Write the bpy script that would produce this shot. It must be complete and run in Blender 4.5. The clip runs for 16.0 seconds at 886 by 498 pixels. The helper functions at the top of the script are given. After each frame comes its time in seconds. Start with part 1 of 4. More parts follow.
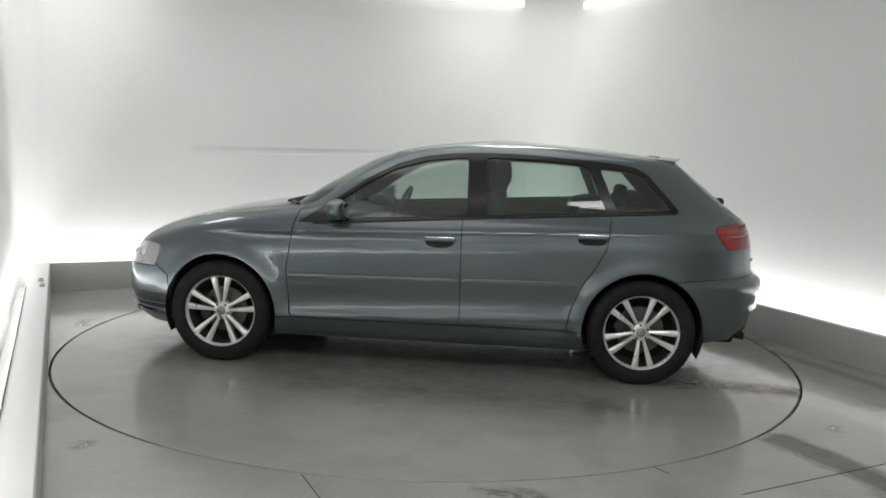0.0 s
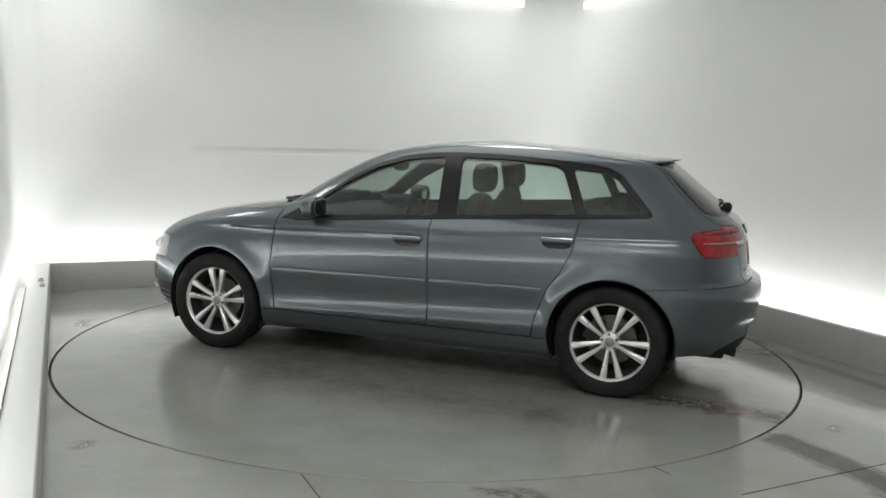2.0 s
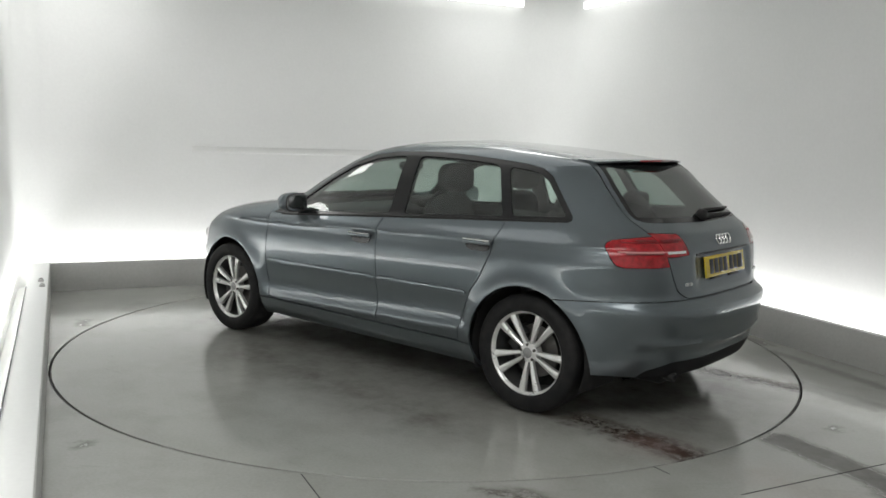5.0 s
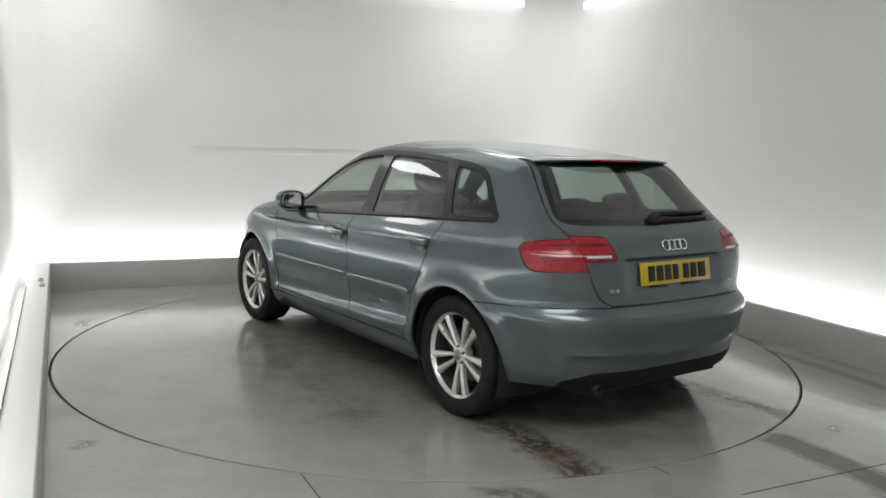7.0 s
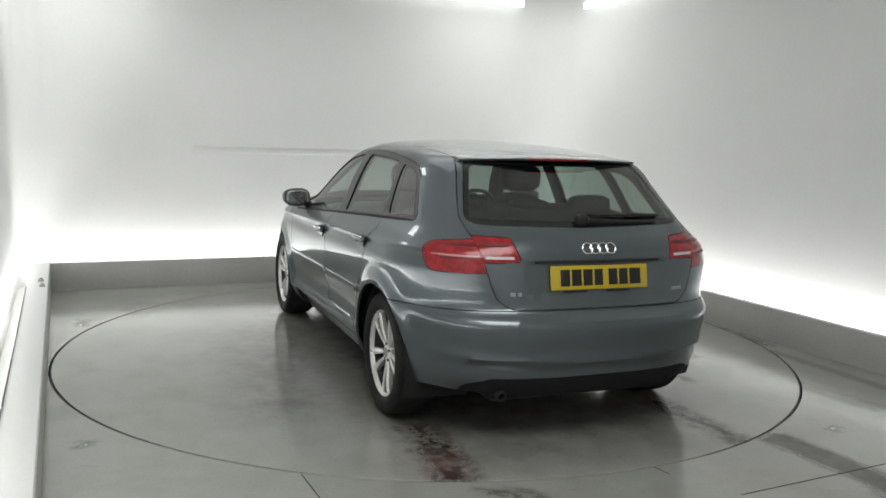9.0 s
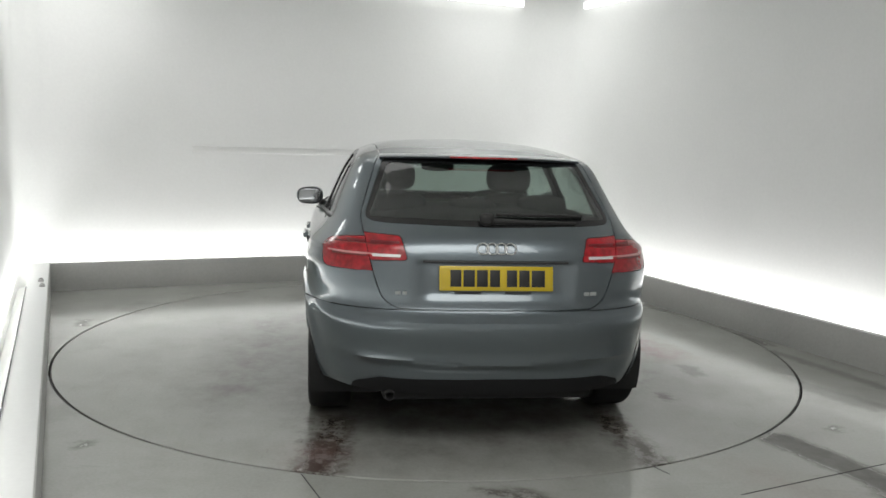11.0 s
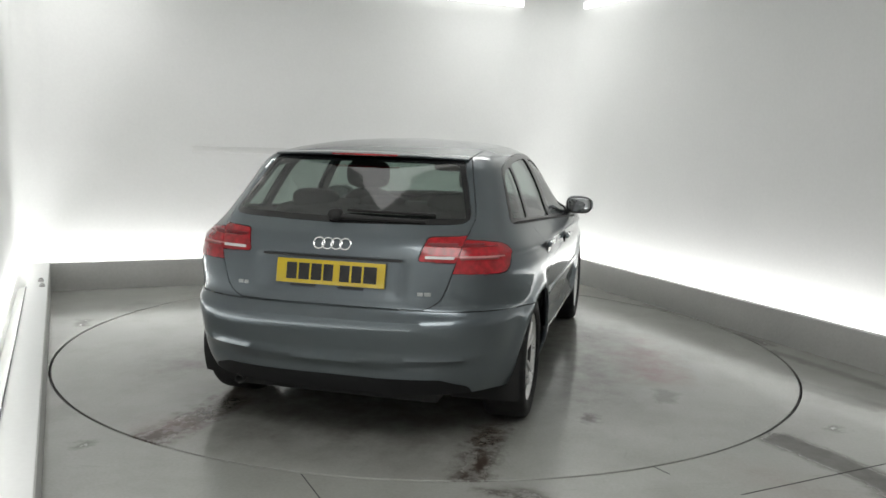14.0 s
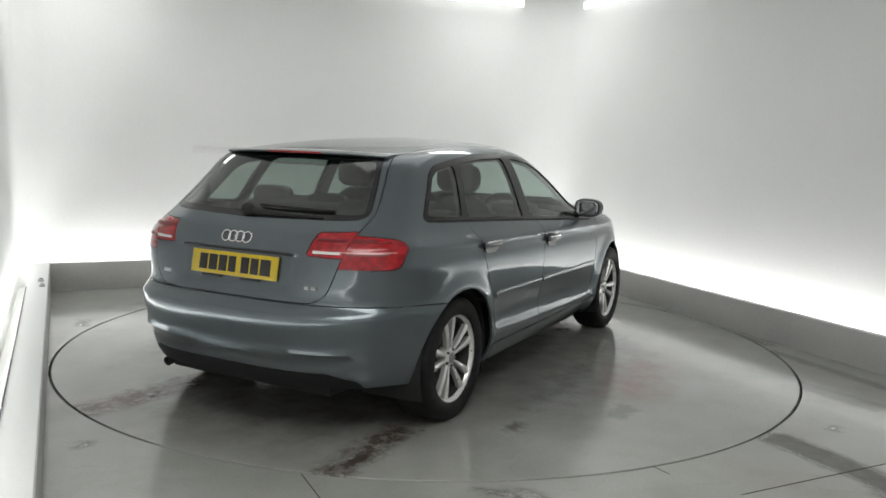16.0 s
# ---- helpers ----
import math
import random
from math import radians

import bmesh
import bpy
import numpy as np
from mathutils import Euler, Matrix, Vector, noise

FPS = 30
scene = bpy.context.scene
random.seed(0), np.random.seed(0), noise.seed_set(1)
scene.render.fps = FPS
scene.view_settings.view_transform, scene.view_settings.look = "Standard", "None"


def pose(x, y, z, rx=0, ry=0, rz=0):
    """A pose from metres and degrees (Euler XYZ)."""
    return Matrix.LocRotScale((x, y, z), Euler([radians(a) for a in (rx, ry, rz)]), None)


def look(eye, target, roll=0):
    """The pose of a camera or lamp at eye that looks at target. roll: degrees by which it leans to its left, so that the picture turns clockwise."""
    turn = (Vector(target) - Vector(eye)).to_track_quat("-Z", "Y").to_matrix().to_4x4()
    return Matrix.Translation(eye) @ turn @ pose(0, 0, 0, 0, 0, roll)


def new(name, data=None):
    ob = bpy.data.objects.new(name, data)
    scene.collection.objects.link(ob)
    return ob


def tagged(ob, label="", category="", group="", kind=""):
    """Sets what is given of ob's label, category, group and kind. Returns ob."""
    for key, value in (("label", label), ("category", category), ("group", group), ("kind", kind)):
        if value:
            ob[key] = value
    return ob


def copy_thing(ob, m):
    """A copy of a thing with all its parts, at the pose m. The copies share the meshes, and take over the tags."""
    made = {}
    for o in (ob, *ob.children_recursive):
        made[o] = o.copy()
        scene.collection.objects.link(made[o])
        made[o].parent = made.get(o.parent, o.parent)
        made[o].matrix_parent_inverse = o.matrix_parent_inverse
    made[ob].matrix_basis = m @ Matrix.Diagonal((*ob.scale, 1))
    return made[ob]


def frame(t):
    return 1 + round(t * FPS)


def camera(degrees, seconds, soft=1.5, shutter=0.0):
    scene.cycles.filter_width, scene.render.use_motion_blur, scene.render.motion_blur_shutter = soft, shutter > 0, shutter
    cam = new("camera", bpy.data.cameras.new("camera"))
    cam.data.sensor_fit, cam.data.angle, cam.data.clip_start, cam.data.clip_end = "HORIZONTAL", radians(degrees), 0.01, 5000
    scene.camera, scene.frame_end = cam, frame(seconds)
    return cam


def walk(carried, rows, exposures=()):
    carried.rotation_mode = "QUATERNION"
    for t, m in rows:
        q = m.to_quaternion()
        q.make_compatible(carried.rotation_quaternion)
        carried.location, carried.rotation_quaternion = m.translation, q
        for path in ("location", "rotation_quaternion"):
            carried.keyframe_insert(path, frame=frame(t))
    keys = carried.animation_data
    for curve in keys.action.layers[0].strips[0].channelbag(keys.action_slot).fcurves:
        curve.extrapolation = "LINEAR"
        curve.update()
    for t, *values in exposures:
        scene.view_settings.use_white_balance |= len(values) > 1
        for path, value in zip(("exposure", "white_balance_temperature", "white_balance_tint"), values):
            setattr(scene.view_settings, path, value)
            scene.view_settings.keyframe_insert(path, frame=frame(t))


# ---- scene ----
cam = camera(55.6, 16.0, soft=1.6)
HERE = look((0.0, -5.787, 1.429), (0.082, 0.161, 0.641), 1.777)
walk(cam, [(0, HERE), (16, HERE)])

# heading of the car on the turntable: seconds, degrees
HEADING = [(0.0, 173.26), (0.5, 170.09), (1.0, 166.86), (1.5, 163.51), (2.0, 160.02), (2.5, 156.59), (3.0, 153.14),
           (3.5, 149.60), (4.0, 145.93), (6.5, 128.43), (7.0, 124.86), (7.5, 121.52), (8.0, 117.99), (8.5, 114.64),
           (9.0, 111.07), (11.5, 93.20), (12.0, 89.68), (12.5, 86.24), (13.0, 82.68), (13.5, 79.15), (14.0, 75.59),
           (14.5, 72.14), (15.0, 68.56), (15.5, 65.09), (16.0, 61.44)]
CAR_X, CAR_Y = -0.068, -0.057      # the car's middle, off the turntable's axle
RING = 2.424                       # radius of the turntable
TURN = 23.8                        # the booth stands askew to the camera
U0, U1, V0, V1 = -2.436, 2.46, -6.2, 2.645   # inner faces of the plinths (left, right), room behind the camera, back plinth
PLINTH_H, GAP, ROOM_H = 0.245, 0.26, 3.05

# ---- light ----
world = bpy.data.worlds.new("world")
scene.world = world
world.use_nodes = True
world.node_tree.nodes["Background"].inputs[0].default_value = (0.8, 0.85, 0.9, 1)
world.node_tree.nodes["Background"].inputs[1].default_value = 0.02
scene.view_settings.exposure = 0.0


def room(u, v, z=0.0, rz=0.0):
    """The booth's own axes: u along the back wall, v towards it."""
    return pose(0, 0, 0, 0, 0, TURN) @ pose(u, v, z, 0, 0, rz)


def area_lamp(name, m, sx, sy, watts, colour=(1, 1, 1)):
    d = bpy.data.lights.new(name, "AREA")
    d.shape, d.size, d.size_y, d.energy, d.color = "RECTANGLE", sx, sy, watts, colour
    ob = new(name, d)
    ob.matrix_world = m
    return ob


COOL = (1.0, 1.0, 0.978)
MID_U = (U0 + U1) / 2
# tubes in the trench behind the plinths, shining up at the walls
area_lamp("back_trench_lamp", room(MID_U, V1 + 0.14, 0.06) @ pose(0, 0, 0, 180 - 14, 0, 0), 4.9, 0.12, 30, COOL)
area_lamp("right_trench_lamp", room(U1 + 0.14, 0.2, 0.06, -90) @ pose(0, 0, 0, 180 - 14, 0, 0), 4.9, 0.12, 29, COOL)
area_lamp("left_trench_lamp", room(U0 - 0.19, -1.5, 0.18, 90) @ pose(0, 0, 0, 180 - 30, 0, 0), 8.2, 0.06, 44, COOL)
# light panels in the ceiling: one over the turntable, two in the far corners
area_lamp("ceiling_box_lamp", room(0, 0.2, ROOM_H - 0.12), 2.6, 2.6, 17, COOL)
area_lamp("corner_lamp_right", room(1.75, 2.0, ROOM_H - 0.10), 0.9, 0.9, 10, COOL)
area_lamp("corner_lamp_left", room(-2.1, 2.1, ROOM_H - 0.10), 0.7, 0.7, 9, COOL)
# fill light added on the camera side for the car's tail and near floor
area_lamp("camera_side_fill", room(-1.3, -4.0, ROOM_H - 0.12), 2.2, 1.8, 54, COOL)


# ---- materials ----
def mat(name, colour, rough=0.5, metal=0.0, coat=0.0, coat_rough=0.05, spec=0.5):
    m = bpy.data.materials.new(name)
    m.use_nodes = True
    b = m.node_tree.nodes["Principled BSDF"]
    b.inputs["Base Color"].default_value = (*colour, 1)
    b.inputs["Roughness"].default_value = rough
    b.inputs["Metallic"].default_value = metal
    b.inputs["Coat Weight"].default_value = coat
    b.inputs["Coat Roughness"].default_value = coat_rough
    b.inputs["Specular IOR Level"].default_value = spec
    return m


class Net:
    """Short hand for a material's nodes."""

    def __init__(self, m):
        self.m, self.t = m, m.node_tree
        self.b = self.t.nodes["Principled BSDF"]

    def n(self, kind, **values):
        node = self.t.nodes.new("ShaderNode" + kind)
        for k, v in values.items():
            if k.startswith("_"):
                node.inputs[k[1:].replace("_", " ")].default_value = v
        return node

    def link(self, a, b):
        self.t.links.new(a, b)

    def coords(self, scale=(1, 1, 1), place=(0, 0, 0)):
        c, mp = self.n("TexCoord"), self.n("Mapping")
        mp.inputs["Scale"].default_value, mp.inputs["Location"].default_value = scale, place
        self.link(c.outputs["Object"], mp.inputs["Vector"])
        return mp.outputs["Vector"]

    def noise(self, scale, detail=4.0, rough=0.55, vec=None):
        t = self.n("TexNoise", _Scale=scale, _Detail=detail, _Roughness=rough)
        self.link(vec if vec else self.coords(), t.inputs["Vector"])
        return t.outputs["Fac"]

    def ramp(self, fac, *stops):
        r = self.n("ValToRGB")
        e = r.color_ramp.elements
        while len(e) < len(stops):
            e.new(0.5)
        for el, (p, c) in zip(e, stops):
            el.position, el.color = p, (*((c, c, c) if isinstance(c, (int, float)) else c), 1)
        self.link(fac, r.inputs["Fac"])
        return r.outputs["Color"]

    def mix(self, fac, a, b, blend="MIX"):
        x = self.n("MixRGB")
        x.blend_type = blend
        for k, v in (("Fac", fac), ("Color1", a), ("Color2", b)):
            if isinstance(v, (int, float)):
                x.inputs[k].default_value = v if k == "Fac" else (v, v, v, 1)
            elif isinstance(v, tuple):
                x.inputs[k].default_value = (*v, 1)
            else:
                self.link(v, x.inputs[k])
        return x.outputs["Color"]

    def math(self, op, a, b=0.0):
        x = self.n("Math")
        x.operation = op
        for i, v in enumerate((a, b)):
            if isinstance(v, (int, float)):
                x.inputs[i].default_value = v
            else:
                self.link(v, x.inputs[i])
        return x.outputs[0]

    def bump(self, height, strength=0.1, distance=0.01):
        x = self.n("Bump", _Strength=strength, _Distance=distance)
        self.link(height, x.inputs["Height"])
        self.link(x.outputs["Normal"], self.b.inputs["Normal"])

    def to(self, key, value):
        self.link(value, self.b.inputs[key])


def box_mask(net, xyz, cx, cy, hx, hy, soft, turn=0.0):
    """1 inside a soft-edged box of the object's own x and y, turned by some degrees."""
    out = None
    c, s = math.cos(radians(turn)), math.sin(radians(turn))
    px, py = net.math("SUBTRACT", xyz[0], cx), net.math("SUBTRACT", xyz[1], cy)
    along = net.math("ADD", net.math("MULTIPLY", px, c), net.math("MULTIPLY", py, s))
    across = net.math("SUBTRACT", net.math("MULTIPLY", py, c), net.math("MULTIPLY", px, s))
    for q, h in ((along, hx), (across, hy)):
        d = net.math("ABSOLUTE", q)
        r = net.n("MapRange")
        for k, v in (("From Min", h + soft), ("From Max", h - soft), ("To Min", 0.0), ("To Max", 1.0)):
            r.inputs[k].default_value = v
        net.link(d, r.inputs["Value"])
        out = r.outputs[0] if out is None else net.math("MULTIPLY", out, r.outputs[0])
    return out


# the last kind is wetness with the car's shade painted into its colour
MUD, DAMP, HAZE, WET_SHADE = 0, 1, 2, 3


def floor_material(name, marks):
    """Grey sealed concrete paint, scuffed and partly wet, with shade under the car painted in; marks: (x, y, half
    length, half width, strength, kind, heading).
    """
    m = mat(name, (0.3, 0.3, 0.29), 0.3, spec=0.9)
    net = Net(m)
    big, mid, fine = net.noise(0.9, 3), net.noise(5, 6, 0.62), net.noise(70, 3)
    col = net.ramp(big, (0.3, (0.295, 0.30, 0.278)), (0.75, (0.355, 0.36, 0.336)))
    col = net.mix(net.math("MULTIPLY", net.ramp(mid, (0.5, 0.0), (0.8, 1.0)), 0.3), col, (0.26, 0.255, 0.235))
    col = net.mix(net.math("MULTIPLY", net.ramp(net.noise(2.1, 6, 0.6), (0.47, 0.0), (0.68, 1.0)), 0.55), col, (0.25, 0.247, 0.226))
    scuff = net.noise(3.0, 7, 0.7, net.coords((1, 6, 1), (3, 1, 0)))
    col = net.mix(net.math("MULTIPLY", net.ramp(scuff, (0.60, 0.0), (0.68, 1.0)), 0.25), col, (0.19, 0.185, 0.17))
    col = net.mix(0.06, col, net.ramp(fine, (0.3, 0.1), (0.7, 0.6)))
    rough, shine = net.ramp(mid, (0.3, 0.11), (0.8, 0.24)), 0.9
    sep = net.n("SeparateXYZ")
    c = net.n("TexCoord")
    net.link(c.outputs["Object"], sep.inputs[0])
    blots, speck, edge = net.noise(6, 5, 0.68), net.noise(13, 6, 0.74), net.noise(9, 5, 0.65)
    wobble = net.math("MULTIPLY", net.math("SUBTRACT", edge, 0.5), 0.22)
    xyz = [net.math("ADD", sep.outputs[0], wobble), net.math("SUBTRACT", sep.outputs[1], wobble)]
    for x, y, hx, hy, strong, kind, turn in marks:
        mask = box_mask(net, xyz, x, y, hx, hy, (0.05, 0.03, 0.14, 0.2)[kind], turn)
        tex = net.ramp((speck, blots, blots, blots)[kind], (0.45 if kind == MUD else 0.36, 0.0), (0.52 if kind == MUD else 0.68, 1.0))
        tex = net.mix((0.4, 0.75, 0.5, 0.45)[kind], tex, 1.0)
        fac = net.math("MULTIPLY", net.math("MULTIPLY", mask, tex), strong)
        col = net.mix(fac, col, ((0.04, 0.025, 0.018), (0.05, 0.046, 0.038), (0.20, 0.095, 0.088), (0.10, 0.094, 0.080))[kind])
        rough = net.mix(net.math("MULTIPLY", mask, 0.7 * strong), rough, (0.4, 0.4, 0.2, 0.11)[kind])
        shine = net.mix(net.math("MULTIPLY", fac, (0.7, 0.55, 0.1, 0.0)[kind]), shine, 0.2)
    net.to("Base Color", col)
    net.to("Roughness", rough)
    net.to("Specular IOR Level", shine)
    net.bump(fine, 0.04, 0.004)
    return m


def wall_material():
    m = mat("white_booth_paint", (0.8, 0.805, 0.8), 0.6)
    net = Net(m)
    a, f = net.noise(0.6, 3), net.noise(40, 3)
    net.to("Base Color", net.mix(0.08, net.ramp(a, (0.3, (0.775, 0.785, 0.775)), (0.7, (0.83, 0.835, 0.83))), net.ramp(f, (0.3, 0.6), (0.7, 0.9))))
    net.bump(f, 0.03, 0.003)
    return m


def plinth_material():
    m = mat("grey_plinth_paint", (0.36, 0.365, 0.355), 0.45)
    net = Net(m)
    a, f = net.noise(1.4, 5), net.noise(55, 3)
    net.to("Base Color", net.mix(0.1, net.ramp(a, (0.3, (0.42, 0.42, 0.405)), (0.75, (0.48, 0.48, 0.46))), net.ramp(f, (0.3, 0.2), (0.7, 0.6))))
    net.bump(f, 0.05, 0.003)
    return m


def paint_material():
    m = mat("grey_metallic_paint", (0.14, 0.166, 0.182), 0.3, 0.78, 1.0, 0.02)
    net = Net(m)
    flake = net.noise(900, 2)
    dust = net.noise(3.5, 5, 0.6)
    col = net.mix(0.25, (0.128, 0.150, 0.163), net.ramp(flake, (0.35, (0.08, 0.098, 0.11)), (0.65, (0.195, 0.225, 0.243))))
    net.to("Base Color", net.mix(net.math("MULTIPLY", net.ramp(dust, (0.5, 0.0), (0.8, 1.0)), 0.08), col, (0.18, 0.18, 0.17)))
    net.b.inputs["Specular Tint"].default_value = (0.30, 0.33, 0.35, 1)
    net.to("Coat Roughness", net.ramp(dust, (0.35, 0.015), (0.8, 0.07)))
    return m


def glass_material(name, tint, gloss=0.02, mirror=0.125):
    m = bpy.data.materials.new(name)
    m.use_nodes = True
    t = m.node_tree
    t.nodes.clear()
    out, mix = t.nodes.new("ShaderNodeOutputMaterial"), t.nodes.new("ShaderNodeMixShader")
    clear, shine, lay = t.nodes.new("ShaderNodeBsdfTransparent"), t.nodes.new("ShaderNodeBsdfGlossy"), t.nodes.new("ShaderNodeLayerWeight")
    clear.inputs[0].default_value = (*tint, 1)
    shine.inputs["Roughness"].default_value = gloss
    lay.inputs[0].default_value = 0.5
    steep, scale = t.nodes.new("ShaderNodeMath"), t.nodes.new("ShaderNodeMath")
    steep.operation, scale.operation = "POWER", "MULTIPLY_ADD"
    steep.inputs[1].default_value = 4.5
    scale.inputs[1].default_value, scale.inputs[2].default_value = 0.84, mirror
    t.links.new(lay.outputs["Facing"], steep.inputs[0])
    t.links.new(steep.outputs[0], scale.inputs[0])
    t.links.new(scale.outputs[0], mix.inputs[0])
    t.links.new(clear.outputs[0], mix.inputs[1])
    t.links.new(shine.outputs[0], mix.inputs[2])
    t.links.new(mix.outputs[0], out.inputs[0])
    return m


def cloth_material(name, dark, light, rough=0.85):
    m = mat(name, dark, rough)
    net = Net(m)
    f, g = net.noise(45, 2), net.noise(6, 3)
    net.to("Base Color", net.mix(0.5, net.ramp(f, (0.3, dark), (0.7, light)), net.ramp(g, (0.3, dark), (0.7, light))))
    return m


def rubber_material():
    m = mat("tyre_rubber", (0.012, 0.012, 0.012), 0.68, spec=0.25)
    net = Net(m)
    f, g = net.noise(14, 5), net.noise(120, 2)
    net.to("Base Color", net.ramp(f, (0.35, (0.008, 0.008, 0.009)), (0.75, (0.02, 0.0195, 0.019))))
    net.bump(g, 0.1, 0.002)
    return m


def alloy_material():
    m = mat("silver_alloy", (0.75, 0.75, 0.74), 0.3, 0.6, 0.6, 0.08)
    net = Net(m)
    f = net.noise(18, 5)
    net.to("Base Color", net.ramp(f, (0.35, (0.82, 0.82, 0.81)), (0.85, (0.64, 0.635, 0.62))))
    net.to("Roughness", net.ramp(f, (0.3, 0.26), (0.75, 0.42)))
    return m


def red_lens_material():
    m = mat("red_lens", (0.42, 0.012, 0.02), 0.2, 0.0, 0.5, 0.03)
    net = Net(m)
    f = net.noise(38, 2)
    net.to("Base Color", net.ramp(f, (0.35, (0.22, 0.004, 0.008)), (0.7, (0.42, 0.010, 0.018))))
    return m


WALL, PLINTH, PAINT = wall_material(), plinth_material(), paint_material()
FLOOR = floor_material("sealed_grey_floor", [
    (1.90, -2.10, 0.38, 0.10, 1.0, DAMP, -64), (2.12, -2.62, 0.3, 0.12, 0.7, DAMP, -60), (2.12, -1.63, 0.05, 0.03, 0.8, DAMP, 10), (-1.545, -2.12, 0.05, 0.035, 0.75, DAMP, 20),
    (0.37, -2.535, 0.13, 0.035, 1.0, MUD, -12), (-2.2, 0.9, 0.25, 0.2, 0.25, DAMP, 0), (2.30, 0.62, 0.5, 0.05, 0.55, DAMP, 113), (2.62, -0.45, 0.55, 0.05, 0.5, DAMP, 113),
    (2.35, -0.95, 0.4, 0.09, 0.35, DAMP, -60), (1.55, -2.35, 0.25, 0.12, 0.25, HAZE, -50), (-1.9, -1.75, 0.3, 0.12, 0.15, DAMP, 50), (-2.54, 0.29, 0.11, 0.04, 0.6, DAMP, 100)])
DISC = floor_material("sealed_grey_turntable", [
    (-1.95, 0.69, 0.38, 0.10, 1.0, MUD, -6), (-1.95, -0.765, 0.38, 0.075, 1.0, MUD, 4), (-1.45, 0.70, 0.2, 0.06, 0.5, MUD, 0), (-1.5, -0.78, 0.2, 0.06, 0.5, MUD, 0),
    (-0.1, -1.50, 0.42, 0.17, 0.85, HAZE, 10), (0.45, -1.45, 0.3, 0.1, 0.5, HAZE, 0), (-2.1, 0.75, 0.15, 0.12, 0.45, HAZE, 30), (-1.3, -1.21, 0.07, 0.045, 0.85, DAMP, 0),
    # wide boxes darken the deck for the shade under and around the car
    (0.0, 0.0, 1.8, 0.9, 0.7, WET_SHADE, 0), (-0.1, -1.15, 1.1, 0.22, 0.75, WET_SHADE, 4), (-0.2, 1.16, 1.1, 0.22, 0.7, WET_SHADE, -4), (-1.35, 1.25, 0.45, 0.1, 0.35, WET_SHADE, 0),
    (-1.5, -0.05, 0.75, 0.65, 0.65, WET_SHADE, 0), (-0.75, -1.6, 0.14, 0.06, 0.5, DAMP, 0), (-1.7, -1.35, 0.4, 0.08, 0.35, WET_SHADE, 50)])
GLASS = glass_material("tinted_glass", (0.62, 0.71, 0.67))
DARK_GLASS = glass_material("privacy_glass", (0.40, 0.47, 0.44), 0.02, 0.145)
BLACK_TRIM = mat("gloss_black_trim", (0.012, 0.012, 0.013), 0.22)
BLACK_PLASTIC = mat("black_plastic", (0.02, 0.02, 0.021), 0.5)
BADGE = mat("satin_badge", (0.42, 0.43, 0.43), 0.35, 0.7)
SEAL = mat("rubber_seal", (0.01, 0.01, 0.01), 0.7)
CHROME = mat("chrome", (0.8, 0.8, 0.8), 0.12, 1.0)
RUBBER, ALLOY, RED = rubber_material(), alloy_material(), red_lens_material()
WHITE_LENS = mat("clear_lens", (0.75, 0.75, 0.74), 0.1, 0.2, 1.0)
HEAD_LENS = mat("headlamp_reflector", (0.42, 0.43, 0.44), 0.16, 0.6, 1.0)
PINK_LENS = mat("pale_red_lens", (0.55, 0.25, 0.24), 0.2, 0.0, 0.5)
VALANCE_BLACK = mat("matt_black_plastic", (0.008, 0.008, 0.009), 0.75, spec=0.3)
BROWN_LENS = mat("smoked_reflector", (0.14, 0.005, 0.008), 0.4)
YELLOW = mat("yellow_plate", (0.50, 0.37, 0.015), 0.25, 0.0, 0.6, 0.1)
INK = mat("plate_ink", (0.012, 0.012, 0.012), 0.5)
STEEL = mat("brake_steel", (0.13, 0.125, 0.12), 0.45, 0.8)
UNDER = mat("underbody", (0.012, 0.012, 0.012), 0.9)
CLOTH = cloth_material("dark_seat_cloth", (0.028, 0.029, 0.031), (0.05, 0.05, 0.053))
LINING = cloth_material("pale_headlining", (0.42, 0.42, 0.40), (0.5, 0.5, 0.48))
DASH = mat("soft_dashboard", (0.02, 0.02, 0.021), 0.6)
TUBE = mat("lit_diffuser", (0.9, 0.9, 0.9), 0.5)
TUBE.node_tree.nodes["Principled BSDF"].inputs["Emission Color"].default_value = (0.99, 1.0, 0.965, 1)
TUBE.node_tree.nodes["Principled BSDF"].inputs["Emission Strength"].default_value = 1.8
MIRROR = mat("mirror_glass", (0.32, 0.33, 0.34), 0.04, 1.0)


# ---- mesh helpers ----
def finish(bm, name, material, smooth=True):
    me = bpy.data.meshes.new(name)
    bm.to_mesh(me)
    bm.free()
    for m in (material if isinstance(material, (list, tuple)) else [material]):
        me.materials.append(m)
    if smooth:
        me.polygons.foreach_set("use_smooth", [True] * len(me.polygons))
        me.set_sharp_from_angle(angle=radians(38))
    return me


def part(name, bm, material, parent=None, label="", smooth=True):
    ob = new(name, finish(bm, name, material, smooth) if isinstance(bm, bmesh.types.BMesh) else bm)
    ob.parent = parent
    if label:
        tagged(ob, label)
    return ob


